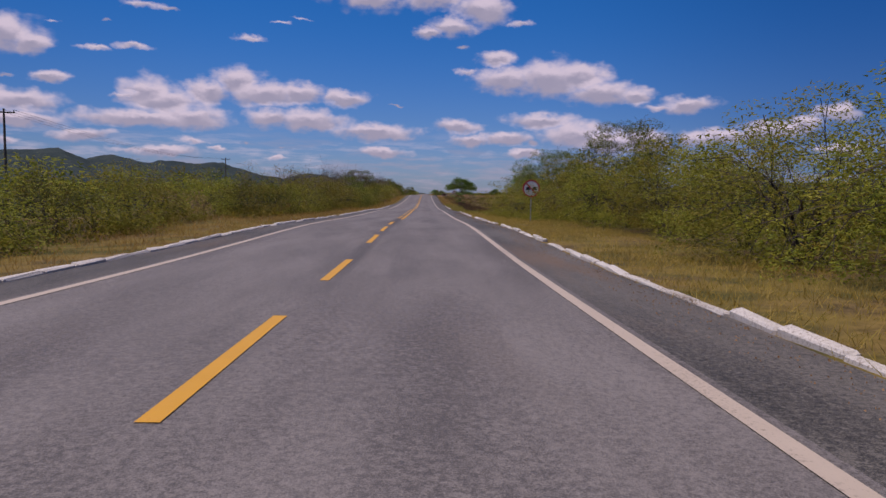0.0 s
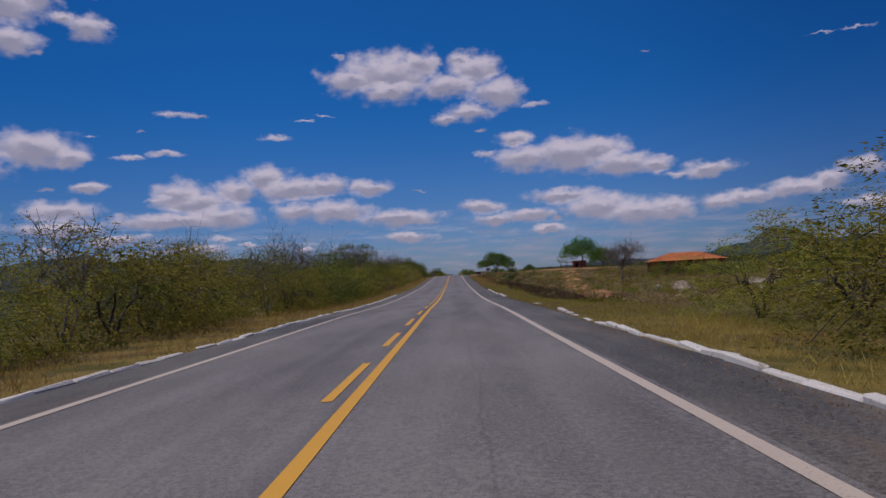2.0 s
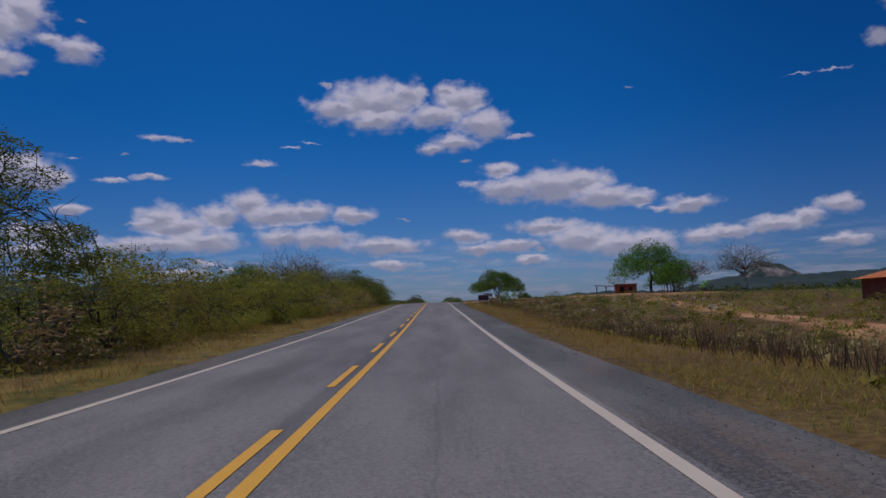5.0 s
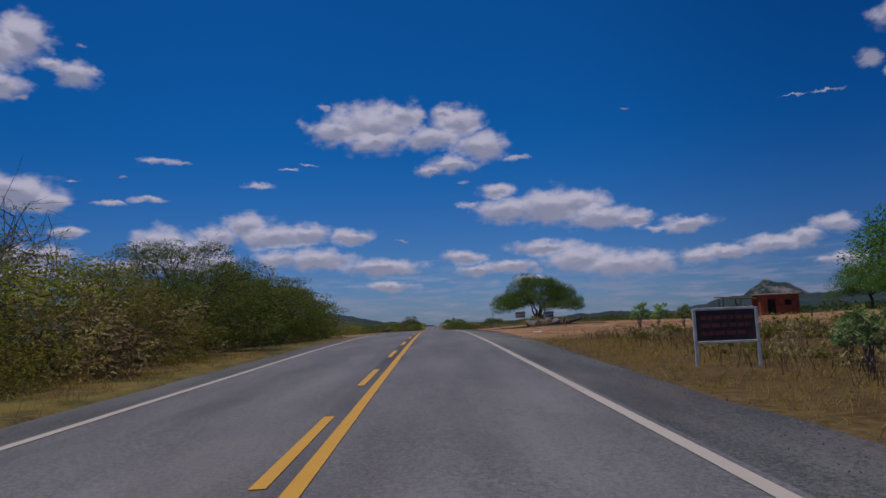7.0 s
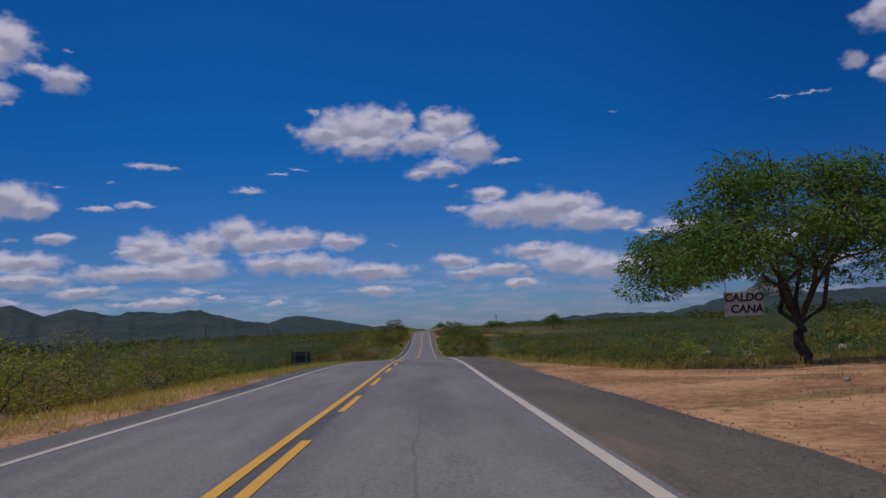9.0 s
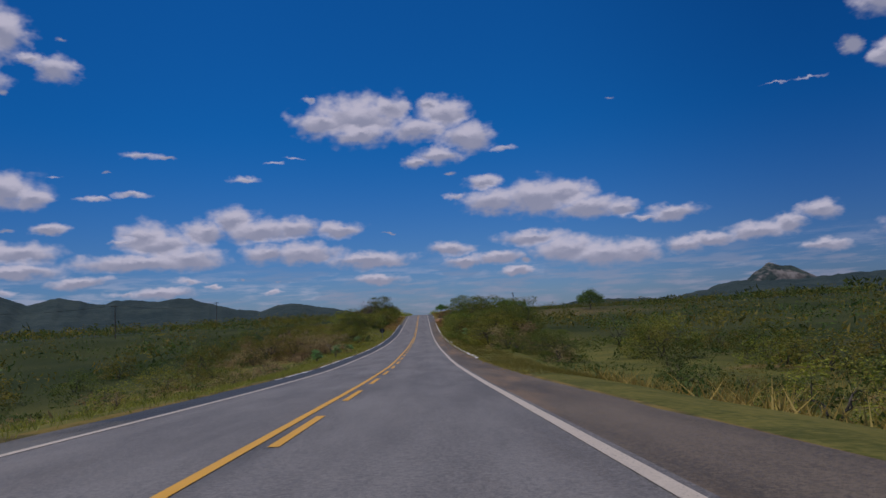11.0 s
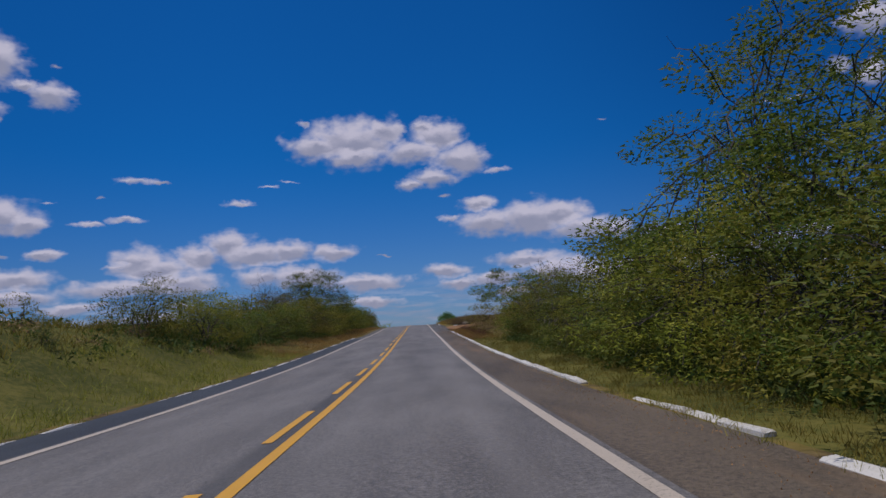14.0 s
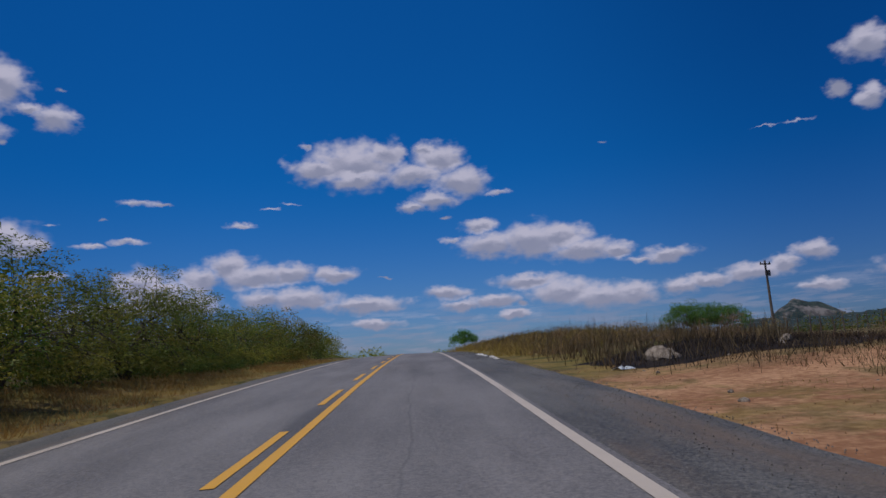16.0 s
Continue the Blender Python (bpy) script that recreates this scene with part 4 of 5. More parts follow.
blades("dry_weeds", 22, [(x, s) for x, s in tufts(22, 22000, 12, 34, 520, 548, 5, 0.3) if x - 1.6 >= 0.56 * (s - 507.5)], "low brown weeds at the edge of the bare field", WEED, (0.12, 0.42), 0.01, 0.4, "weeds")
blades("dry_weeds", 17, tufts(17, 700, 8, 26, 527, 550, 3, 0.3), "tall sparse dead weed stalks on the bank", WEED, (0.7, 1.5), 0.008, 0.15, "weeds")
blades("dry_weeds", 23, tufts(23, 9000, 9, 24, 515, 526, 26, 0.28), "ragged brown weeds scattered over the bare earth", WEED, (0.08, 0.34), 0.009, 0.4, "weeds")
blades("verge_grass", 18, tufts(18, 7000, 7.5, 20, 505, 519, 30, 0.3), "low green tufts on the bare earth", GREEN_GRASS, (0.03, 0.1), 0.008)
blades("verge_grass", 19, tufts(19, 6000, 7.5, 24, 219, 279, 30, 0.35), "low dry tufts on the bare earth", GOLD_GRASS, (0.03, 0.1), 0.008)
blades("verge_grass", 12, tufts(12, 12000, 5.6, 18, 536, 600), "straw grass on the bank", STRAW, (0.3, 0.8), 0.018)


def far_scrub(seed, count, x0, x1, s0, s1, size, leaves_each, mat, keep, label, grain=0.08):
    """A rolling cover of distant bushes, joined."""
    rng = random.Random(seed)
    cl = []
    while len(cl) < count:
        x, s = rng.choice((-1, 1)) * (x0 + (x1 - x0) * rng.random() ** 1.6), rng.uniform(s0, s1)
        if keep(x, s):
            r = rng.uniform(*size) * (1 + abs(x) / 260)
            cl.append((Vector((x, s, ground_z(x, s) + r * 0.35)), r))
    npr = np.random.RandomState(seed)
    n_ = count * leaves_each
    cen = np.repeat(np.array([tuple(c[0]) for c in cl]), leaves_each, 0)
    rad = np.repeat(np.array([c[1] for c in cl]), leaves_each)
    d = npr.normal(size=(n_, 3))
    d /= np.linalg.norm(d, axis=1)[:, None]
    d[:, 2] = np.abs(d[:, 2])
    pos = cen + d * (rad * npr.uniform(0.6, 1.05, n_))[:, None] * np.array([1, 1, 0.8])
    t1 = npr.normal(size=(n_, 3)) * (rad * grain)[:, None]
    t2 = npr.normal(size=(n_, 3)) * (rad * grain)[:, None]
    v = np.stack([pos, pos + t1, pos + t2], 1)
    return tagged(leaves_object("far_scrub", v.reshape(-1, 3), mat), label, "scrub", kind="stuff")


def low_scrub(seed, count, x0, x1, s0, s1, size, mat, label):
    """Knee-high bushes and weeds that run together over a bank."""
    rng = random.Random(seed)
    npr = np.random.RandomState(seed)
    each = 58
    cl = []
    while len(cl) < count:
        x, s = rng.uniform(x0, x1), rng.uniform(s0, s1)
        if noise.noise((x * 0.12, s * 0.06, seed)) + rng.uniform(-0.45, 0.6) > 0 and no_pull_off(x, s):
            cl.append((x, s, ground_z(x, s), rng.uniform(*size)))
    cen = np.repeat(np.array([c[:3] for c in cl]), each, 0)
    rad = np.repeat(np.array([c[3] for c in cl]), each)
    n_ = len(rad)
    d = npr.normal(size=(n_, 3))
    d /= np.linalg.norm(d, axis=1)[:, None]
    d[:, 2] = np.abs(d[:, 2])
    pos = cen + d * (rad * npr.uniform(0.4, 1.05, n_))[:, None] * np.array([1.1, 1.1, 0.75])
    t1, t2 = npr.normal(size=(n_, 3)) * 0.075, npr.normal(size=(n_, 3)) * 0.032
    v = np.stack([pos - t2, pos + t2, pos + t1], 1)
    return tagged(leaves_object("low_scrub", v.reshape(-1, 3), mat), label, "scrub", kind="stuff")


low_scrub(9, 300, -9.6, -7.4, 16, 172, (0.4, 0.95), LEAF_OLIVE, "olive undergrowth along the foot of the hedge")
low_scrub(10, 420, 16, 60, 88, 214, (0.4, 0.95), LEAF_OLIVE, "scattered olive scrub over the dry field")
low_scrub(11, 300, -9.6, -7.6, 462, 560, (0.45, 1.0), LEAF_DARK, "green undergrowth along the foot of the hedge")
low_scrub(12, 330, 6.8, 9.0, 390, 476, (0.35, 0.9), LEAF_DARK, "green undergrowth along the foot of the thicket")
low_scrub(13, 130, 7.4, 9.4, 476, 500, (0.3, 0.75), LEAF_BROWN, "brown undergrowth beside the kerb")
low_scrub(14, 130, -12, -7.2, 212, 237, (0.3, 0.75), LEAF_BROWN, "brown undergrowth below the hedge")
low_scrub(1, 900, -30, -8.2, 286, 474, (0.4, 0.95), LEAF_DARK, "low green growth over the bank")
low_scrub(2, 330, -22, -7.6, 300, 474, (0.35, 0.8), LEAF_BROWN, "dry brown growth over the bank")
low_scrub(7, 160, -18, -9, 388, 404, (0.5, 1.1), LEAF_BROWN, "dry reddish-brown brush on the bank")
low_scrub(8, 130, 7.8, 20, 498, 506, (0.3, 0.75), LEAF_BROWN, "brown brush at the edge of the bare earth")
low_scrub(3, 900, 8.6, 34, 286, 392, (0.4, 0.95), LEAF_DARK, "low green growth below the embankment")
low_scrub(4, 640, 8.4, 30, 74, 212, (0.25, 0.6), LEAF_BROWN, "brown weeds in the dry field")
low_scrub(5, 560, 7.2, 34, 74, 212, (0.25, 0.55), LEAF_OLIVE, "olive weeds in the dry field")
low_scrub(6, 700, 6.6, 30, 527, 572, (0.3, 0.6), LEAF_BROWN, "brown weeds on the scorched bank")


def not_field(x, s):
    return not (x > 0 and 74 < s < 292 and x < 75) and not (x > 0 and 500 < s < 640 and x < 60)


far_scrub(1, 1700, 24, 150, -40, 900, (1.3, 2.6), 50, LEAF_OLIVE, not_field, "olive thorn scrub covering the plain")
far_scrub(2, 1900, 26, 200, -40, 1000, (1.2, 2.4), 50, LEAF_DARK, not_field, "green thorn scrub covering the plain")
far_scrub(3, 1100, 120, 900, 100, 2400, (2.2, 3.6), 45, LEAF_DARK, lambda x, s: True, "dark scrub far over the plain", 0.18)
far_scrub(4, 260, 9, 60, 640, 1100, (1.6, 3.0), 80, LEAF_OLIVE, lambda x, s: True, "scrub beyond the second rise")


def gravel(seed, n_, x0, x1, s0, s1, size, mat, label, zfun=ground_z, sharp=1.0):
    """Loose grit: little pointed stones, thickest towards x0."""
    rng = random.Random(seed)
    verts, faces = [], []
    for _ in range(n_):
        u = rng.random() ** sharp
        x, s, r = x0 + (x1 - x0) * u, rng.uniform(s0, s1), rng.uniform(*size)
        z, a, b = zfun(x, s), rng.uniform(0, 6.3), len(verts)
        verts += [(x + r * math.cos(a + k * 2.1) * rng.uniform(0.6, 1.3), s + r * math.sin(a + k * 2.1) * rng.uniform(0.6, 1.3), z - 0.01) for k in range(3)]
        verts.append((x + rng.uniform(-0.4, 0.4) * r, s + rng.uniform(-0.4, 0.4) * r, z + r * rng.uniform(0.5, 1.0)))
        faces += [(b, b + 1, b + 3), (b + 1, b + 2, b + 3), (b + 2, b, b + 3)]
    return tagged(mesh_object("gravel", verts, faces, mat), label, "gravel", kind="stuff")


GRIT = speckled("grey_grit", (0.07, 0.062, 0.055), (0.26, 0.225, 0.19), 3.0, 0.4, 0.95, 0.2)
CLOD = speckled("earth_clods", (0.14, 0.065, 0.028), (0.5, 0.29, 0.14), 3.0, 0.4, 0.95, 0.2)
gravel(1, 6500, 5.0, 3.9, 60, 215, (0.005, 0.016), GRIT, "loose grey gravel on the shoulder", road_z, 1.5)
gravel(2, 6500, 5.3, 3.9, 200, 300, (0.005, 0.016), GRIT, "loose grey gravel on the shoulder", road_z, 1.4)
gravel(3, 4500, 5.3, 3.9, 495, 560, (0.005, 0.016), GRIT, "loose grey gravel on the shoulder", road_z, 1.2)
gravel(4, 7000, 5.2, 26, 216, 282, (0.008, 0.03), CLOD, "clods and pebbles on the bare earth", ground_z, 1.3)
gravel(5, 4500, 5.2, 22, 504, 526, (0.008, 0.03), CLOD, "clods and pebbles on the bare earth", ground_z, 1.2)
gravel(6, 3500, -4.4, -12, 222, 280, (0.008, 0.03), CLOD, "clods and pebbles on the bare earth", ground_z, 1.2)
gravel(7, 5000, 4.65, 3.9, 345, 500, (0.005, 0.015), CLOD, "brown grit along the kerb", road_z, 1.6)
gravel(8, 3000, 4.65, 3.9, -6, 66, (0.005, 0.015), CLOD, "brown grit along the kerb", road_z, 1.6)


# ---- kerbs ----
def kerb_stone_mesh(seed):
    """One cast kerb stone a metre long, chamfered and chipped."""
    rng = random.Random(seed)
    bm = bmesh.new()
    bmesh.ops.create_cube(bm, size=1.0)
    bmesh.ops.scale(bm, vec=(0.165, 0.99, 0.30), verts=bm.verts)
    bmesh.ops.bevel(bm, geom=[e for e in bm.edges if e.calc_length() > 0.1], offset=0.035, segments=1, affect="EDGES")
    for v in bm.verts:
        if v.co.z > 0:
            v.co += Vector((rng.uniform(-0.012, 0.012), rng.uniform(-0.01, 0.01), rng.uniform(-0.02, 0.012)))
    me = bpy.data.meshes.new("kerb_stone")
    bm.to_mesh(me)
    bm.free()
    me.materials.append(KERB)
    return me


KERB_STONES = [kerb_stone_mesh(i) for i in range(5)]


def kerb(seed, side, s0, s1, x, label, missing=0.03, rough=1.0, sunk=0.0):
    """A line of kerb stones, some sunk, tilted or missing."""
    rng = random.Random(seed)
    root = new("kerb")
    root.location = (side * x, s0, road_z(x, s0))
    s, gap = s0, 0
    while s < s1:
        if gap > 0:
            gap -= 1
        elif rng.random() < missing:
            gap = rng.randint(0, 2)
        else:
            st = new("kerb_stone", rng.choice(KERB_STONES))
            st.parent = root
            z = road_z(x, s + 0.5) - 0.085 - sunk + rng.uniform(-0.035, 0.012) * rough
            slope = math.degrees(math.atan2(prof(s + 1) - prof(s), 1.0))
            m = pose(side * (x + rng.uniform(-0.03, 0.03) * rough), s + 0.5, z, slope + rng.uniform(-1.4, 1.4) * rough, rng.uniform(-4, 4) * rough, rng.uniform(-2.0, 2.0) * rough)
            st.matrix_basis = Matrix.Translation(-root.location) @ m
        s += 1.0
    return tagged(root, label, "kerb", "road kerbs")


kerb(1, 1, -12, 67, 4.85, "whitewashed concrete kerb stones, chipped and uneven", 0.03, 1.8)
kerb(2, 1, 68.4, 72, 4.95, "short run of broken whitewashed kerb stones in grass", 0.0, 1.8, 0.02)
for i, (a, b) in enumerate(((77.4, 78.2), (79, 79.5), (81.4, 83.2))):
    kerb(20 + i, 1, a, b, 5.1, "stray whitewashed kerb stones half lost in grass", 0.0, 2.4, 0.03)
kerb(8, 1, 96.6, 101, 4.9, "whitewashed kerb stones along the grass", 0.0, 1.6, 0.0)
kerb(9, 1, 101.4, 103.4, 4.98, "two whitewashed kerb stones pushed up out of line", 0.0, 1.0, -0.01)
kerb(10, 1, 103.5, 118, 4.85, "low whitewashed kerb stones sunk in the grass", 0.02, 1.2, 0.04)
kerb(3, 1, 317, 327, 5.0, "short run of whitewashed kerb stones", 0.05)
kerb(4, 1, 364, 406.4, 4.85, "whitewashed concrete kerb stones with grass between", 0.06, 1.2, 0.03)
kerb(11, 1, 406.6, 409, 5.05, "whitewashed kerb stones heaved up out of line", 0.0, 1.6, -0.02)
kerb(12, 1, 409, 425.2, 4.85, "whitewashed kerb stones with soil washed over them", 0.03, 1.8, 0.01)
kerb(13, 1, 431, 441, 4.75, "whitewashed kerb stones with grass between", 0.05, 1.0, 0.03)
kerb(14, 1, 441.2, 444.3, 4.95, "whitewashed kerb stones heaved up out of line", 0.0, 1.3, 0.03)
kerb(15, 1, 448, 498.6, 4.85, "clean whitewashed kerb stones in an even line", 0.0, 0.35, 0.012)
kerb(5, -1, -12, 114, 4.5, "whitewashed concrete kerb stones, chipped and uneven")
kerb(6, -1, 352, 499, 4.5, "thin whitewashed kerb along the dark shoulder", 0.06, 0.8, 0.048)
kerb(7, 1, 536, 552, 4.95, "low white kerb stones by the bank", 0.1)


# ---- signs ----
GALV = speckled("galvanised_steel", (0.32, 0.32, 0.32), (0.5, 0.5, 0.5), 30.0, 3.0, 0.5, 0.1, 0.7, True)
SIGN_WHITE = speckled("sign_white", (0.6, 0.6, 0.58), (0.75, 0.75, 0.73), 6.0, 1.0, 0.45, 0.05, local=True)
SIGN_RED = speckled("sign_red", (0.4, 0.025, 0.03), (0.52, 0.04, 0.045), 6.0, 1.0, 0.45, 0.05, local=True)
SIGN_BLACK = speckled("sign_black", (0.012, 0.012, 0.012), (0.025, 0.025, 0.025), 6.0, 1.0, 0.5, 0.05, local=True)
SIGN_BACK = speckled("sign_back", (0.03, 0.03, 0.034), (0.06, 0.06, 0.066), 5.0, 1.0, 0.6, 0.1, local=True)
WOOD = speckled("grey_weathered_wood", (0.12, 0.085, 0.06), (0.27, 0.2, 0.145), 12.0, 1.5, 0.9, 0.5, local=True)
BOARD_DARK = speckled("dark_brown_board", (0.035, 0.018, 0.014), (0.075, 0.036, 0.027), 5.0, 1.0, 0.6, 0.1, local=True)
BOARD_RED = speckled("dull_red_letters", (0.12, 0.03, 0.022), (0.18, 0.045, 0.03), 8.0, 1.0, 0.6, 0.05, local=True)
BOARD_WHITE = speckled("dirty_white_board", (0.42, 0.41, 0.40), (0.66, 0.64, 0.61), 7.0, 1.2, 0.7, 0.15, local=True)


def box(sx, sy, sz, at=(0, 0, 0), bevel=0.0, turn=None):
    bm = bmesh.new()
    bmesh.ops.create_cube(bm, size=1.0)
    bmesh.ops.scale(bm, vec=(sx, sy, sz), verts=bm.verts)
    if bevel:
        bmesh.ops.bevel(bm, geom=bm.edges[:], offset=bevel, segments=1, affect="EDGES")
    if turn is not None:
        bmesh.ops.transform(bm, matrix=turn, verts=bm.verts)
    bmesh.ops.translate(bm, vec=at, verts=bm.verts)
    return bm


def disc(r, depth, at=(0, 0, 0), r_in=0.0, seg=40):
    """A flat disc or ring that faces -y."""
    bm = bmesh.new()
    rings = []
    for y in (-depth / 2, depth / 2):
        for rr in ([r, r_in] if r_in else [r]):
            rings.append([bm.verts.new((rr * math.cos(2 * math.pi * k / seg), y, rr * math.sin(2 * math.pi * k / seg))) for k in range(seg)])
    if r_in:
        fo, fi, bo, bi = rings
        for k in range(seg):
            j = (k + 1) % seg
            for q in ((fo[k], fo[j], fi[j], fi[k]), (bo[j], bo[k], bi[k], bi[j]), (fo[j], fo[k], bo[k], bo[j]), (fi[k], fi[j], bi[j], bi[k])):
                bm.faces.new(q)
    else:
        f, b = rings
        bm.faces.new(f)
        bm.faces.new(b[::-1])
        for k in range(seg):
            j = (k + 1) % seg
            bm.faces.new((f[j], f[k], b[k], b[j]))
    bmesh.ops.recalc_face_normals(bm, faces=bm.faces)
    bmesh.ops.translate(bm, vec=at, verts=bm.verts)
    return bm


def post(r, h, at=(0, 0, 0), seg=10, r_top=None):
    bm = bmesh.new()
    bmesh.ops.create_cone(bm, cap_ends=True, segments=seg, radius1=r, radius2=r if r_top is None else r_top, depth=h)
    bmesh.ops.translate(bm, vec=(at[0], at[1], at[2] + h / 2), verts=bm.verts)
    return bm


def car_shape(w_, h_, at):
    """Side view of a little car as a thin plate."""
    pts = [(-0.5, 0), (0.5, 0), (0.5, 0.45), (0.36, 0.5), (0.26, 1), (-0.26, 1), (-0.36, 0.5), (-0.5, 0.45)]
    bm = bmesh.new()
    a = [bm.verts.new((p[0] * w_, -0.002, p[1] * h_)) for p in pts]
    b = [bm.verts.new((p[0] * w_, 0.002, p[1] * h_)) for p in pts]
    bm.faces.new(a)
    bm.faces.new(b[::-1])
    for i in range(len(pts)):
        j = (i + 1) % len(pts)
        bm.faces.new((a[j], a[i], b[i], b[j]))
    bmesh.ops.recalc_face_normals(bm, faces=bm.faces)
    bmesh.ops.translate(bm, vec=at, verts=bm.verts)
    return bm


def stand(name, x, s, turn=0.0):
    root = new(name)
    root.matrix_basis = pose(x, s, ground_z(x, s), 0, 0, turn)
    return root


def no_overtaking_sign(x, s):
    root = stand("traffic_sign", x, s, -6)
    c = 1.8
    part("post", post(0.032, c + 0.3, (0, 0.03, -0.05)), GALV, root, "galvanised steel post")
    plate = part("plate", disc(0.47, 0.006, (0, 0, c)), SIGN_WHITE, root, "white round face")
    part("ring", disc(0.47, 0.004, (0, -0.006, c), 0.385), SIGN_RED, plate, "red ring")
    part("pictogram", car_shape(0.26, 0.17, (-0.17, -0.007, c - 0.08)), SIGN_BLACK, plate, "black car sign")
    part("pictogram", car_shape(0.26, 0.17, (0.17, -0.007, c - 0.08)), SIGN_BLACK, plate, "black car sign")
    part("slash", box(0.80, 0.004, 0.075, (0, -0.012, c), 0, pose(0, 0, 0, 0, 45, 0)), SIGN_RED, plate, "red slash")
    return tagged(root, "round red-ringed no-overtaking traffic sign on a steel post", "traffic sign")


def sign_back(x, s, round_plate, c, w_, h_):
    root = stand("traffic_sign", x, s, 4)
    if round_plate:
        part("post", post(0.035, c + 0.4, (0, -0.04, -0.05)), GALV, root)
        part("plate", disc(w_ / 2, 0.006, (0, 0, c)), SIGN_BACK, root, "dark unpainted back of the plate")
        part("clamp", box(0.12, 0.02, 0.05, (0, -0.014, c + 0.15)), GALV, root)
        part("clamp", box(0.12, 0.02, 0.05, (0, -0.014, c - 0.15)), GALV, root)
    else:
        for dx in (-0.4, 0.4):
            part("post", post(0.045, c + h_ / 2, (dx * w_ * 0.8, -0.04, -0.05)), WOOD, root)
        part("plate", box(w_, 0.02, h_, (0, 0, c), 0.004), SIGN_BACK, root, "dark back of the board")
        part("rail", box(w_ * 0.96, 0.03, 0.05, (0, -0.03, c + h_ * 0.25)), WOOD, root)
    return tagged(root, "dark back of a traffic sign facing the other lane", "traffic sign")


no_overtaking_sign(7.05, 39.6)
sign_back(-5.25, 436.85, True, 1.5, 0.8, 0)
sign_back(-7.25, 300.5, False, 1.0, 1.3, 0.75)


def dark_board(x, s):
    """Framed board on two posts, its lettering too faint to read."""
    root = stand("roadside_board", x, s, -4)
    part("panel", box(1.12, 0.025, 0.58, (0, 0, 0.78)), BOARD_DARK, root, "dark brown painted panel")
    for dx in (-0.59, 0.59):
        part("post", box(0.06, 0.05, 1.16, (dx, 0, 0.53), 0.006), BOARD_WHITE, root, "pale painted post")
    for dz in (0.46, 1.10):
        part("frame_rail", box(1.12, 0.045, 0.05, (0, 0, dz), 0.006), BOARD_WHITE, root, "pale painted rail")
    rng = random.Random(4)
    for row, dz in enumerate((0.93, 0.78, 0.63)):
        xx = -0.46
        while xx < 0.40:
            w_ = rng.uniform(0.07, 0.18)
            part("letter_bar", box(w_, 0.006, 0.075, (xx + w_ / 2, -0.017, dz)), BOARD_RED, root)
            xx += w_ + 0.04
    return tagged(root, "dark brown framed board with faint red lettering", "sign board")


dark_board(6.76, 195.2)


def painted_word(text, size, at, parent):
    """Hand-painted capitals, a little crooked."""
    cu = bpy.data.curves.new("lettering", "FONT")
    cu.body, cu.size, cu.extrude, cu.offset, cu.align_x, cu.shear = text, size, 0.004, 0.014, "CENTER", 0.12
    tmp = bpy.data.objects.new("lettering", cu)
    me = bpy.data.meshes.new_from_object(tmp)
    bpy.data.objects.remove(tmp)
    me.materials.append(SIGN_BLACK)
    ob = new("lettering", me)
    ob.parent = parent
    ob.matrix_basis = pose(*at, 90, 0, 0) @ pose(0, 0, 0, 0, 0, random.uniform(-3, 2))
    return tagged(ob, "black hand-painted capitals")


def cane_juice_sign(x, s, z, hung, turn, label, k=1.0):
    root = new("painted_sign")
    root.matrix_basis = pose(x, s, z, 0, 0, turn)
    part("board", box(1.5 * k, 0.03, 0.98 * k, (0, 0, 0), 0.006), BOARD_WHITE, root, "dirty white board")
    painted_word("CALDO", 0.44 * k, (0, -0.022, 0.10 * k), root)
    painted_word("CANA", 0.44 * k, (0.08 * k, -0.022, -0.36 * k), root)
    if hung:
        for dx in (-0.6, 0.6):
            part("cord", post(0.012, 1.3, (dx, 0, 0.42), 6), BARK, root)
    else:
        for dx in (-0.5 * k, 0.5 * k):
            part("post", post(0.045, z - ground_z(x, s) + 0.3, (dx, 0.05, -(z - ground_z(x, s)) - 0.05), 8), WOOD, root, "rough wooden post")
    return tagged(root, label, "painted sign")


cane_juice_sign(11.15, 240.9, 1.82, False, -6, "white hand-painted sugar cane juice sign on posts", 0.58)
cane_juice_sign(13.3, 276.9, 2.3, True, -8, "white hand-painted cane juice sign hung from the tree", 0.92)


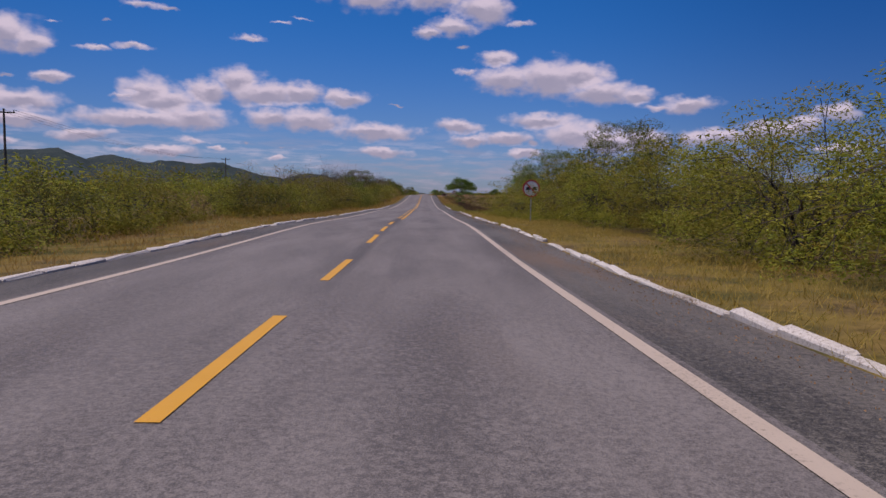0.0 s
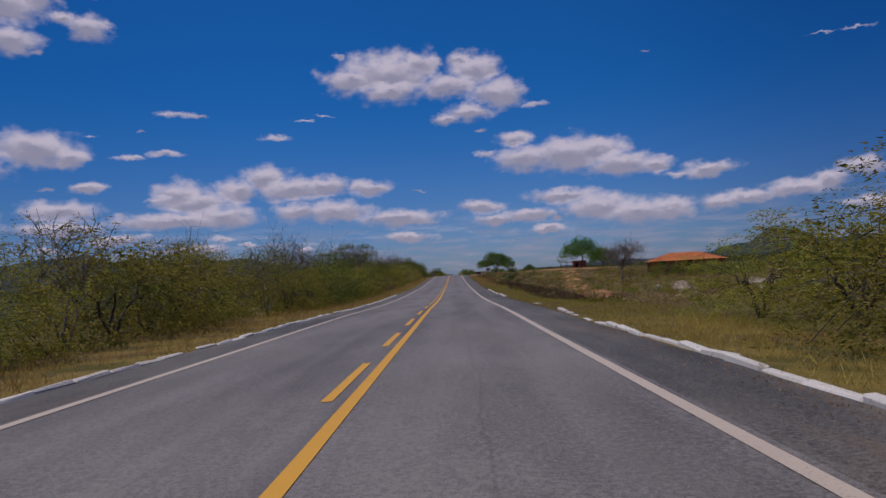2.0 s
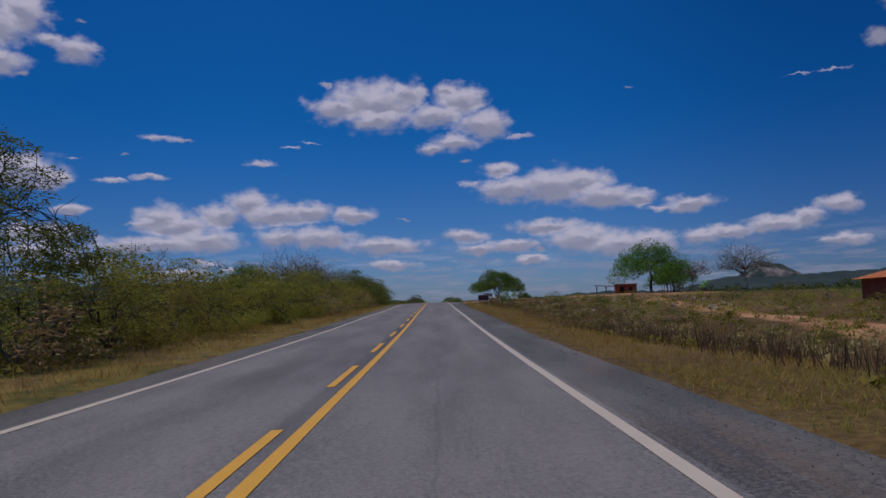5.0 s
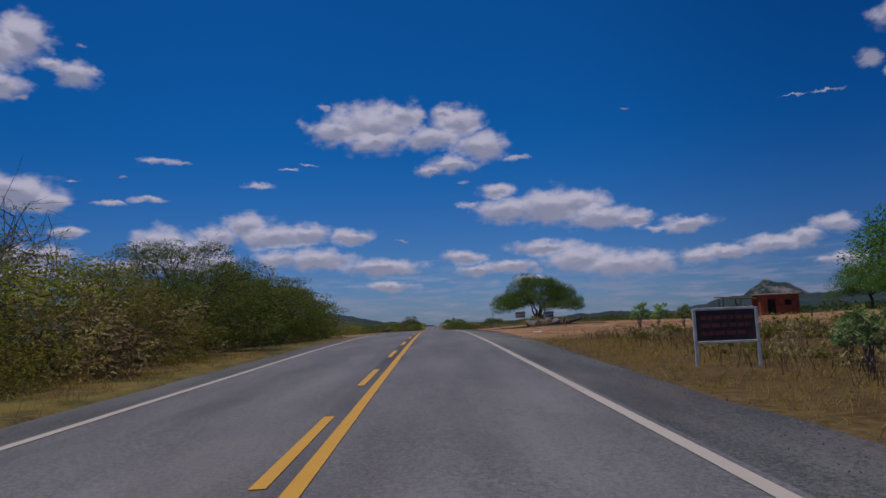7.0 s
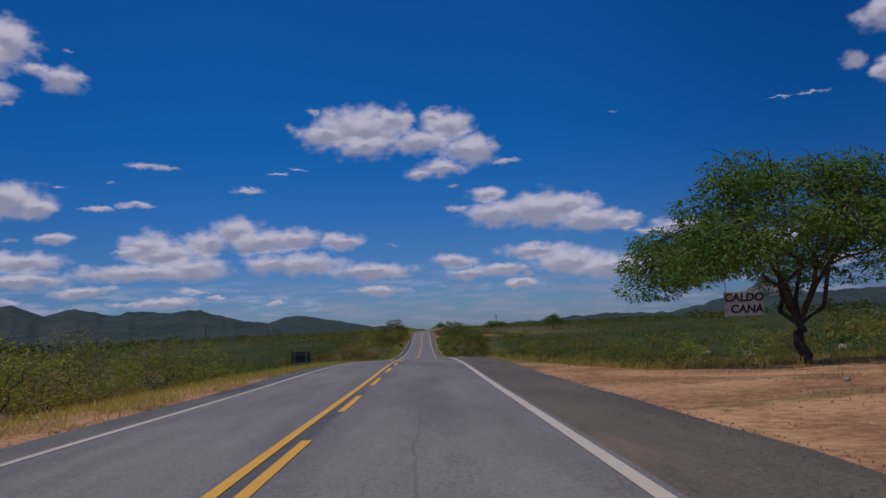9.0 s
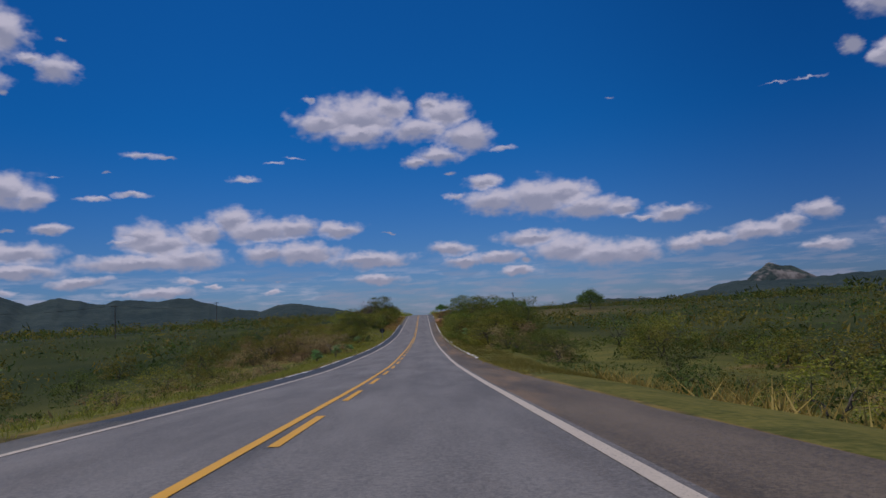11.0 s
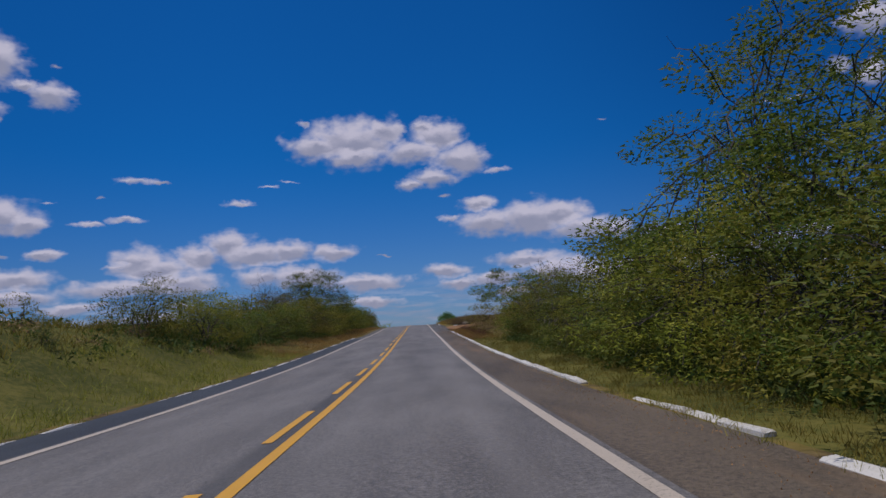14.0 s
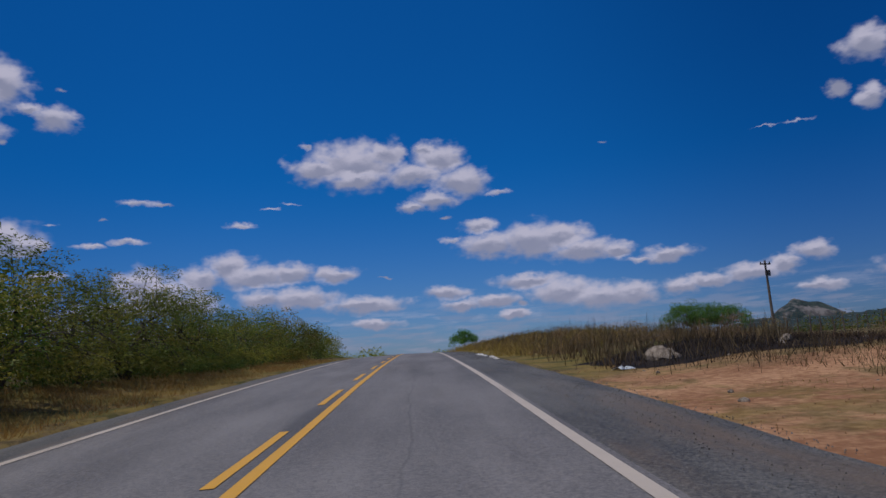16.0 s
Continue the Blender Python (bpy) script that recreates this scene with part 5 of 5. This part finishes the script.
# ---- trees of the open places ----
TREE_KINDS = {
    "umbrella_tree": plant("umbrella_tree", 201, 7.9, 5.5, 0.25, 1, 100, 33000, (0.17, 0.034, 0.35), (BARK, LEAF_BRIGHT), 0.72, 0.2, clump=0.72, twigs=0),
    "great_umbrella_tree": plant("umbrella_tree", 211, 8.1, 5.9, 0.25, 1, 170, 44000, (0.2, 0.038, 0.45, 0.55), (BARK, LEAF_BRIGHT), 0.72, 0.28, clump=0.66, fork=(0.17, 0.22), mains=8),
    "thorn_tree": plant("thorn_tree", 202, 6.6, 4.6, 0.22, 1, 90, 20000, (0.2, 0.046, 0.2), (BARK, LEAF_BRIGHT), 0.6, 0.12, clump=0.85, mains=7),
    "many_stemmed_tree": plant("thorn_tree", 215, 6.6, 4.6, 0.07, 6, 95, 24000, (0.11, 0.022, 0.1, 0.4), (BARK, LEAF_GREEN), 0.8, 0.16, clump=0.46, twigs=2, mains=9),
    "roadside_tree": plant("roadside_tree", 205, 6.4, 4.2, 0.10, 1, 100, 27000, (0.11, 0.023, 0.12, 0.42), (BARK, LEAF_GREEN), 0.7, 0.16, clump=0.62, mains=7),
    "bare_tree": plant("bare_tree", 203, 5.0, 3.3, 0.075, 1, 40, 0, (0.1, 0.02), (TWIG, LEAF_OLIVE), 0.6, 0.35, bare=9),
    "sapling": plant("sapling", 206, 3.0, 0.85, 0.025, 4, 16, 520, (0.2, 0.05, -0.1), (TWIG, LEAF_BRIGHT), 0.9, 0.12, bare=1),
    "large_leaved_shrub": plant("large_leaved_shrub", 204, 2.1, 0.62, 0.025, 7, 20, 430, (0.19, 0.06, -0.6), (TWIG, LEAF_PALE), 0.9, 0.1),
}
PATTERNS += list(TREE_KINDS.values())


def tree_at(kind, x, s, size, turn, label, category="tree", wide=1.0):
    m = Matrix.Translation((x, s, ground_z(x, s) - 0.05)) @ pose(0, 0, 0, 0, 0, turn) @ Matrix.Diagonal((size * wide, size * wide, size, 1))
    return tagged(copy_thing(TREE_KINDS[kind], m), label, category)


tree_at("great_umbrella_tree", 15.9, 278.0, 1.0, 140, "wide green umbrella-shaped tree at the edge of the pull-off")
tree_at("thorn_tree", 35.5, 226, 1.2, 30, "dense dark green thorn tree in the field", wide=0.95)
tree_at("thorn_tree", 44, 240, 0.8, 200, "green thorn tree beside a fence")
tree_at("umbrella_tree", 47, 252, 0.7, 80, "small green umbrella tree beyond the field")
tree_at("bare_tree", 24.5, 140.9, 1.05, 20, "leafless dark tree standing alone in the dry field")
tree_at("bare_tree", 44, 231, 1.1, 220, "leafless spreading tree by the field")
tree_at("bare_tree", 45, 214, 1.25, 90, "leafless spreading tree by the field")
for i, (x, s, k, a) in enumerate(((-13.0, 261, 0.75, 10), (-11.5, 184, 1.1, 130), (-13.5, 84, 0.85, 60), (-12.5, 104, 1.1, 200), (-12.5, 127, 1.15, 300), (-11.2, 186, 0.95, 20), (-13.5, 203, 1.0, 70), (-13, 503, 0.95, 170))):
    tree_at("bare_tree", x, s, k, a, "leafless grey tree above the roadside scrub")
few(((11.4, 503.8), (12.4, 505), (14.0, 504.5), (13.2, 507), (11.6, 506.8)), FINE_GREEN, (0.5, 0.72), "olive thorn shrub at the foot of a tree")
tree_at("many_stemmed_tree", 11.8, 505.2, 1.0, 70, "feathery thorn tree beside the end of the kerb")
tree_at("umbrella_tree", 35, 588, 0.62, 60, "low round green tree behind the scorched bank", wide=1.1)
tree_at("umbrella_tree", 39.5, 590, 0.54, 210, "low round green tree behind the scorched bank", wide=1.1)
tree_at("thorn_tree", 58, 548, 1.0, 160, "green tree beyond the field")
tree_at("thorn_tree", 10.5, 640, 0.6, 10, "small dark green tree on the rise beside the road")
tree_at("thorn_tree", -22, 205, 0.9, 10, "green thorn tree above the scrub")
tree_at("roadside_tree", -10.8, 234, 0.78, 80, "green thorn tree at the end of the hedge")
tree_at("roadside_tree", -11.2, 216, 0.85, 250, "feathery thorn tree above the roadside hedge")
tree_at("roadside_tree", -11.5, 117, 0.75, 10, "feathery thorn tree above the roadside hedge")
tree_at("roadside_tree", -11.8, 138, 1.0, 140, "tall feathery thorn tree above the roadside hedge")
tree_at("roadside_tree", -10.2, 512.5, 1.12, 310, "tall feathery thorn tree above the roadside hedge")
tree_at("roadside_tree", 11.6, 426, 0.98, 40, "tall thorn tree above the roadside thicket")
tree_at("roadside_tree", 10.2, 447.5, 1.12, 140, "tall thorn tree above the roadside thicket")
tree_at("roadside_tree", -9.6, 430.5, 0.68, 200, "feathery thorn tree on the bank")
few(((-9.0, 428.5), (-9.8, 431), (-10.8, 429), (-11.6, 432), (-9.2, 433.2)), FINE_GREEN, (0.6, 0.85), "dense green shrub at the foot of a thorn tree")
tree_at("roadside_tree", 11.3, 56, 0.85, 190, "feathery olive thorn tree among the shrubs")
tree_at("roadside_tree", 13.0, 42, 0.9, 330, "feathery olive thorn tree among the shrubs")
tree_at("roadside_tree", 12.5, 12, 0.85, 100, "feathery olive thorn tree among the shrubs")
tree_at("sapling", 7.3, 118.8, 0.95, 40, "slender sapling with sparse large leaves on the verge", "sapling")
for x, s, k in ((11.3, 215.5, 0.7), (12.6, 216.5, 0.65), (13.3, 215, 0.6), (8.7, 194, 0.62), (9.6, 196, 0.55), (7.0, 405.0, 1.0), (7.7, 406.0, 0.9), (7.0, 424.5, 0.7), (-6.6, 376, 0.6), (-6.9, 378, 0.55), (-6.0, 382.3, 0.65), (-6.6, 396, 0.5), (-6.3, 397.6, 0.45), (-7.8, 421, 0.75), (-8.3, 423, 0.6), (-6.8, 424.6, 0.45), (-7.2, 430.8, 0.5), (52, 246, 1.3), (46, 243, 1.2)):
    tree_at("large_leaved_shrub", x, s, k, s * 37 % 360, "large-leaved pale green milkweed shrub on the verge", "shrub")


# ---- stones, scorched ground ----
STONE = speckled("field_stone", (0.13, 0.096, 0.07), (0.4, 0.31, 0.23), 6.0, 1.2, 0.9, 0.5, local=True)
ASH = speckled("scorched_earth", (0.010, 0.008, 0.007), (0.04, 0.026, 0.018), 5.0, 0.8, 0.95, 0.5)


def boulder_mesh(seed):
    rng = random.Random(seed)
    bm = bmesh.new()
    bmesh.ops.create_icosphere(bm, subdivisions=2, radius=0.5)
    for v in bm.verts:
        n_ = noise.noise(v.co * 1.9 + Vector((seed * 7.0, 0, 0)))
        v.co *= 1 + 0.5 * n_
        v.co.z = max(v.co.z * 0.95, -0.25)
    bmesh.ops.scale(bm, vec=(rng.uniform(0.9, 1.4), rng.uniform(0.8, 1.1), 1), verts=bm.verts)
    me = bpy.data.meshes.new("stone")
    bm.to_mesh(me)
    bm.free()
    me.materials.append(STONE)
    return me


BOULDERS = [boulder_mesh(i) for i in range(5)]


def stones(seed, n_, x0, x1, s0, s1, size, label, group, lift=0.1):
    rng = random.Random(seed)
    for _ in range(n_):
        x, s, k = rng.uniform(x0, x1), rng.uniform(s0, s1), rng.uniform(*size)
        ob = new("stone", rng.choice(BOULDERS))
        ob.matrix_basis = Matrix.Translation((x, s, ground_z(x, s) + lift * k)) @ pose(0, 0, 0, rng.uniform(-12, 12), rng.uniform(-12, 12), rng.uniform(0, 360)) @ Matrix.Diagonal((k, k, k, 1))
        tagged(ob, label, "stone", group)


def scorched(seed, x, s, rx, rs, label):
    """A ragged patch of burnt ground that follows the land."""
    verts, faces = [(x, s, ground_z(x, s) + 0.03)], []
    rings, seg = 8, 56
    for r in range(1, rings + 1):
        for k in range(seg):
            a = 2 * math.pi * k / seg
            f = r / rings * (1 + 0.35 * noise.noise((math.cos(a) * 2.2, math.sin(a) * 2.2, seed)) + 0.15 * noise.noise((math.cos(a) * 7, math.sin(a) * 7, seed)))
            px, ps = x + rx * f * math.cos(a), s + rs * f * math.sin(a)
            verts.append((px, ps, ground_z(px, ps) + (0.045 if r < rings else -0.02)))
    for k in range(seg):
        j = (k + 1) % seg
        faces.append((0, 1 + k, 1 + j))
        for r in range(rings - 1):
            b = 1 + r * seg
            faces.append((b + k, b + seg + k, b + seg + j, b + j))
    return tagged(mesh_object("scorched_ground", verts, faces, ASH, smooth_shade=True), label, "burnt ground", kind="structure")


scorched(1, 11.2, 239.3, 4.6, 5.2, "black scorched earth round the stone heap")
scorched(2, 10.5, 526.5, 4.4, 3.4, "black scorched earth below the weedy bank")
stones(1, 18, 9.2, 12.4, 238.6, 240.2, (0.4, 0.95), "grey-white stone in a heap on scorched earth", "stone heap", 0.2)
stones(9, 18, 18, 33, 93, 113, (0.4, 1.5), "large pale boulder among weeds in the dry field", "field boulders")
stones(2, 30, 13, 34, 172, 204, (0.2, 0.7), "pale stone in the dry field", "field stones")
stones(3, 14, 8, 20, 519, 529, (0.15, 0.4), "pale stone on the scorched bank", "bank stones")
stones(4, 3, 7.9, 9.2, 525, 526.4, (0.45, 0.7), "large pale boulder on the scorched bank", "bank stones")
stones(5, 10, 18, 46, 300, 345, (0.6, 1.4), "pale boulder in the scrub", "field stones")
stones(6, 22, -16, -6, 228, 275, (0.08, 0.22), "small stone on bare earth", "loose stones")
stones(7, 40, 6, 26, 214, 280, (0.06, 0.2), "small stone on bare earth", "loose stones")
stones(8, 50, 6.0, 18, 506, 524, (0.04, 0.12), "small stone on bare earth", "loose stones")

CHAR = leafy("charred_stubble", (0.012, 0.009, 0.007), (0.06, 0.042, 0.03), (0.09, 0.055, 0.03), 0.1)


def around(seed, n_, x, s, rx, rs):
    rng = random.Random(seed)
    return [(x + rng.gauss(0, 0.45) * rx, s + rng.gauss(0, 0.45) * rs) for _ in range(n_)]


blades("burnt_stubble", 21, around(21, 5000, 10.6, 239.5, 4.2, 7.0), "black burnt grass stubble", CHAR, (0.04, 0.16), 0.008, 0.5, "stubble")
blades("burnt_stubble", 22, [(x, s) for x, s in around(22, 6000, 10.5, 526.0, 5.2, 4.2) if x > 6.4], "black burnt grass stubble", CHAR, (0.06, 0.32), 0.009, 0.4, "stubble")
LOG = stand("fallen_log", 12.6, 241.5, 30)
part("trunk", post(0.16, 1.7, (0, 0, 0), 9, 0.1), BARK, LOG, "burnt grey log").matrix_basis = pose(0.3, 0, 0.14, 0, 78, 0)
part("stub", post(0.08, 0.6, (0, 0, 0), 7, 0.04), BARK, LOG).matrix_basis = pose(-0.1, 0, 0.1, 12, 10, 0)
tagged(LOG, "burnt grey fallen log with a broken stub", "log")


# ---- buildings ----
TILE = speckled("terracotta_tile", (0.42, 0.12, 0.045), (0.66, 0.24, 0.09), 4.0, 0.6, 0.85, 0.3)
BRICK = speckled("red_brick", (0.22, 0.055, 0.03), (0.36, 0.10, 0.055), 5.0, 0.8, 0.9, 0.4)
LIME = speckled("limewashed_wall", (0.45, 0.42, 0.38), (0.7, 0.67, 0.62), 3.0, 0.5, 0.9, 0.2)
# near-black plates on the walls: the unlit inside put into colour
GLOOM = speckled("painted_dark_interior", (0.015, 0.013, 0.012), (0.03, 0.028, 0.026), 3.0, 0.5, 0.9, 0.1)


def hipped_roof(w_, d_, h_, z, over=0.6):
    """A hipped roof with raised courses of tiles."""
    bm = bmesh.new()
    W, D = w_ / 2 + over, d_ / 2 + over
    ridge = max(0.3, W - D)
    rows = 9
    prev = None
    for r in range(rows + 1):
        f = r / rows
        for lift in ((0.0, 0.05) if r < rows else (0.0,)):
            x_, y_ = W + (ridge - W) * f, D * (1 - f) + 0.02
            ring = [bm.verts.new((sx * x_, sy * y_, z + h_ * f + lift)) for sx, sy in ((-1, -1), (1, -1), (1, 1), (-1, 1))]
            if prev:
                for k in range(4):
                    bm.faces.new((prev[k], prev[(k + 1) % 4], ring[(k + 1) % 4], ring[k]))
            else:
                bm.faces.new(ring[::-1])
            prev = ring
    bm.faces.new(prev)
    return bm


def house(x, s, w_, d_, h_, roof_h, turn, wall, label):
    root = stand("house", x, s, turn)
    part("wall", box(w_, d_, h_, (0, 0, h_ / 2 - 0.1)), wall, root)
    part("roof", hipped_roof(w_, d_, roof_h, h_ - 0.12), TILE, root, "orange clay tile roof")
    for i, dx in enumerate((-0.32, 0.05, 0.34)):
        if i == 1:
            part("door", box(0.95, 0.06, 2.05, (dx * w_, -d_ / 2 - 0.02, 1.0)), GLOOM, root, "dark plate standing for an open doorway")
        else:
            win = part("window", box(1.1, 0.05, 0.95, (dx * w_, -d_ / 2 - 0.015, 1.5)), GLOOM, root)
            part("sill", box(1.25, 0.12, 0.07, (dx * w_, -d_ / 2 - 0.04, 0.99)), LIME, win)
    return tagged(root, label, "house")


# brick instead of lime here: its dark colour stands for shade below the eaves
house(44.5, 174, 13.0, 8.0, 2.0, 1.5, -14, BRICK, "low farmhouse with a broad orange tiled roof")


def brick_hut(x, s):
    root = stand("brick_hut", x, s, -10)
    part("wall", box(4.2, 3.2, 2.5, (0, 0, 1.2)), BRICK, root, "bare red brick walls")
    part("roof", box(4.7, 3.7, 0.09, (0, 0, 2.52), 0, pose(0, 0, 0, 3, 0, 0)), WOOD, root, "flat grey sheet roof")
    part("door", box(0.85, 0.06, 1.95, (-0.9, -1.61, 0.95)), GLOOM, root)
    part("window", box(0.7, 0.06, 0.6, (0.9, -1.61, 1.5)), GLOOM, root)
    return tagged(root, "small red brick hut with a flat roof", "hut")


def pergola(x, s):
    root = stand("open_shed", x, s, -12)
    for dx in (-1.9, 0, 1.9):
        for dy in (-1.2, 1.2):
            part("post", post(0.07, 2.3, (dx, dy, -0.05), 7), WOOD, root)
    part("roof", box(4.8, 3.2, 0.16, (0, 0, 2.3), 0.03, pose(0, 0, 0, 2, 4, 0)), WOOD, root, "grey palm-thatch roof")
    return tagged(root, "open wooden shed with a thin flat roof", "shed")


brick_hut(41.2, 260.5)
pergola(37.5, 262)


# ---- fences and poles ----
def fence(seed, a, b, step, h_, label, rails=True):
    """Crooked posts with two wires between them."""
    rng = random.Random(seed)
    root = new("fence")
    root.location = (a[0], a[1], ground_z(*a))
    n_ = max(2, int(math.dist(a, b) / step))
    tops = []
    for i in range(n_ + 1):
        x, s = a[0] + (b[0] - a[0]) * i / n_, a[1] + (b[1] - a[1]) * i / n_
        x += rng.uniform(-0.15, 0.15)
        hh = h_ * rng.uniform(0.85, 1.15)
        z = ground_z(x, s)
        p_ = part("post", post(rng.uniform(0.04, 0.075), hh + 0.1, (0, 0, -0.1), 6, 0.04), WOOD, root)
        p_.matrix_basis = Matrix.Translation(Vector((x, s, z)) - root.location) @ pose(0, 0, 0, rng.uniform(-5, 5), rng.uniform(-5, 5), 0)
        tops.append(Vector((x, s, z)) - root.location)
    if rails:
        for f in (0.45, 0.85):
            v_, f_ = [], []
            tube(v_, f_, [t + Vector((0, 0, h_ * f)) for t in tops], 0.008, 0.008, 3)
            mesh_object("wire", v_, f_, GALV, root)
    return tagged(root, label, "fence", "field fences")


fence(1, (27, 150), (60, 196), 2.6, 1.3, "crooked wooden post and wire fence across the field")
fence(2, (33, 214), (62, 268), 2.4, 1.4, "wooden post and wire fence behind the pull-off")
fence(3, (26, 566), (75, 552), 0.9, 1.4, "close-set stake fence along the field")


def utility_pole(x, s, h_, arm, turn):
    root = stand("utility_pole", x, s, turn)
    part("pole", post(0.15, h_, (0, 0, -0.1), 9, 0.09), WOOD, root, "grey concrete pole")
    part("crossarm", box(arm, 0.1, 0.12, (0, 0, h_ - 0.45)), WOOD, root)
    for dx in (-0.45, 0.0, 0.45):
        part("insulator", post(0.05, 0.18, (dx * arm, 0, h_ - 0.39), 8, 0.03), SIGN_BACK, root)
    return root


LINE_X = (-38, -44, -72, -80, -88, -80, -70)
for i, s in enumerate((68, 158, 248, 340, 430, 505, 560)):
    tagged(utility_pole(LINE_X[i], s, 9.0, 1.9, 8), "grey utility pole with a crossarm beyond the scrub", "utility pole", "power line poles")
trans = utility_pole(35.1, 569.8, 7.2, 1.3, 20)
part("transformer", post(0.16, 0.55, (0.22, -0.08, 5.6), 12), SIGN_BACK, trans, "grey transformer can")
tagged(trans, "utility pole with a small transformer by the field", "utility pole", "power line poles")
for i, (s0, s1) in enumerate(((68, 158), (158, 248), (248, 340), (340, 430), (430, 505), (505, 560))):
    v_, f_ = [], []
    for dx in (-0.85, 0.0, 0.85):
        pa = Vector((LINE_X[i] + dx, s0, ground_z(LINE_X[i], s0) + 8.8))
        pb = Vector((LINE_X[i + 1] + dx, s1, ground_z(LINE_X[i + 1], s1) + 8.8))
        tube(v_, f_, [pa.lerp(pb, k / 8) - Vector((0, 0, 1.4 * math.sin(math.pi * k / 8))) for k in range(9)], 0.012, 0.012, 3)
    tagged(mesh_object("power_line", v_, f_, SIGN_BACK), "thin dark overhead power cables", "power line", kind="structure")


# ---- litter on the verge ----
SCRAP = speckled("white_plastic", (0.5, 0.5, 0.48), (0.75, 0.74, 0.72), 9.0, 2.0, 0.5, 0.1, local=True)


def scrap(seed, x, s):
    """A crumpled sheet of thin plastic."""
    rng = random.Random(seed)
    bm = bmesh.new()
    bmesh.ops.create_grid(bm, x_segments=4, y_segments=3, size=0.5)
    for v in bm.verts:
        v.co = Vector((v.co.x * 0.5, v.co.y * 0.28, abs(noise.noise((v.co.x * 4, v.co.y * 4, seed * 3.0))) * 0.2)) + Vector((rng.uniform(-0.03, 0.03), rng.uniform(-0.03, 0.03), 0.02))
    bmesh.ops.solidify(bm, geom=bm.faces[:], thickness=0.006)
    ob = part("litter", bm, SCRAP)
    ob.matrix_basis = pose(x, s, ground_z(x, s), 0, 0, rng.uniform(0, 360))
    return tagged(ob, "crumpled white plastic scrap on the dry verge", "litter", "roadside litter")


for i, (x, s) in enumerate(((-9.2, 251), (-8.6, 253.5), (-9.8, 256), (-9.0, 262), (-8.8, 265), (-8.2, 270), (-8.5, 277), (7.2, 222), (6.6, 524))):
    scrap(i, x, s)

out_of_sight(PATTERNS)
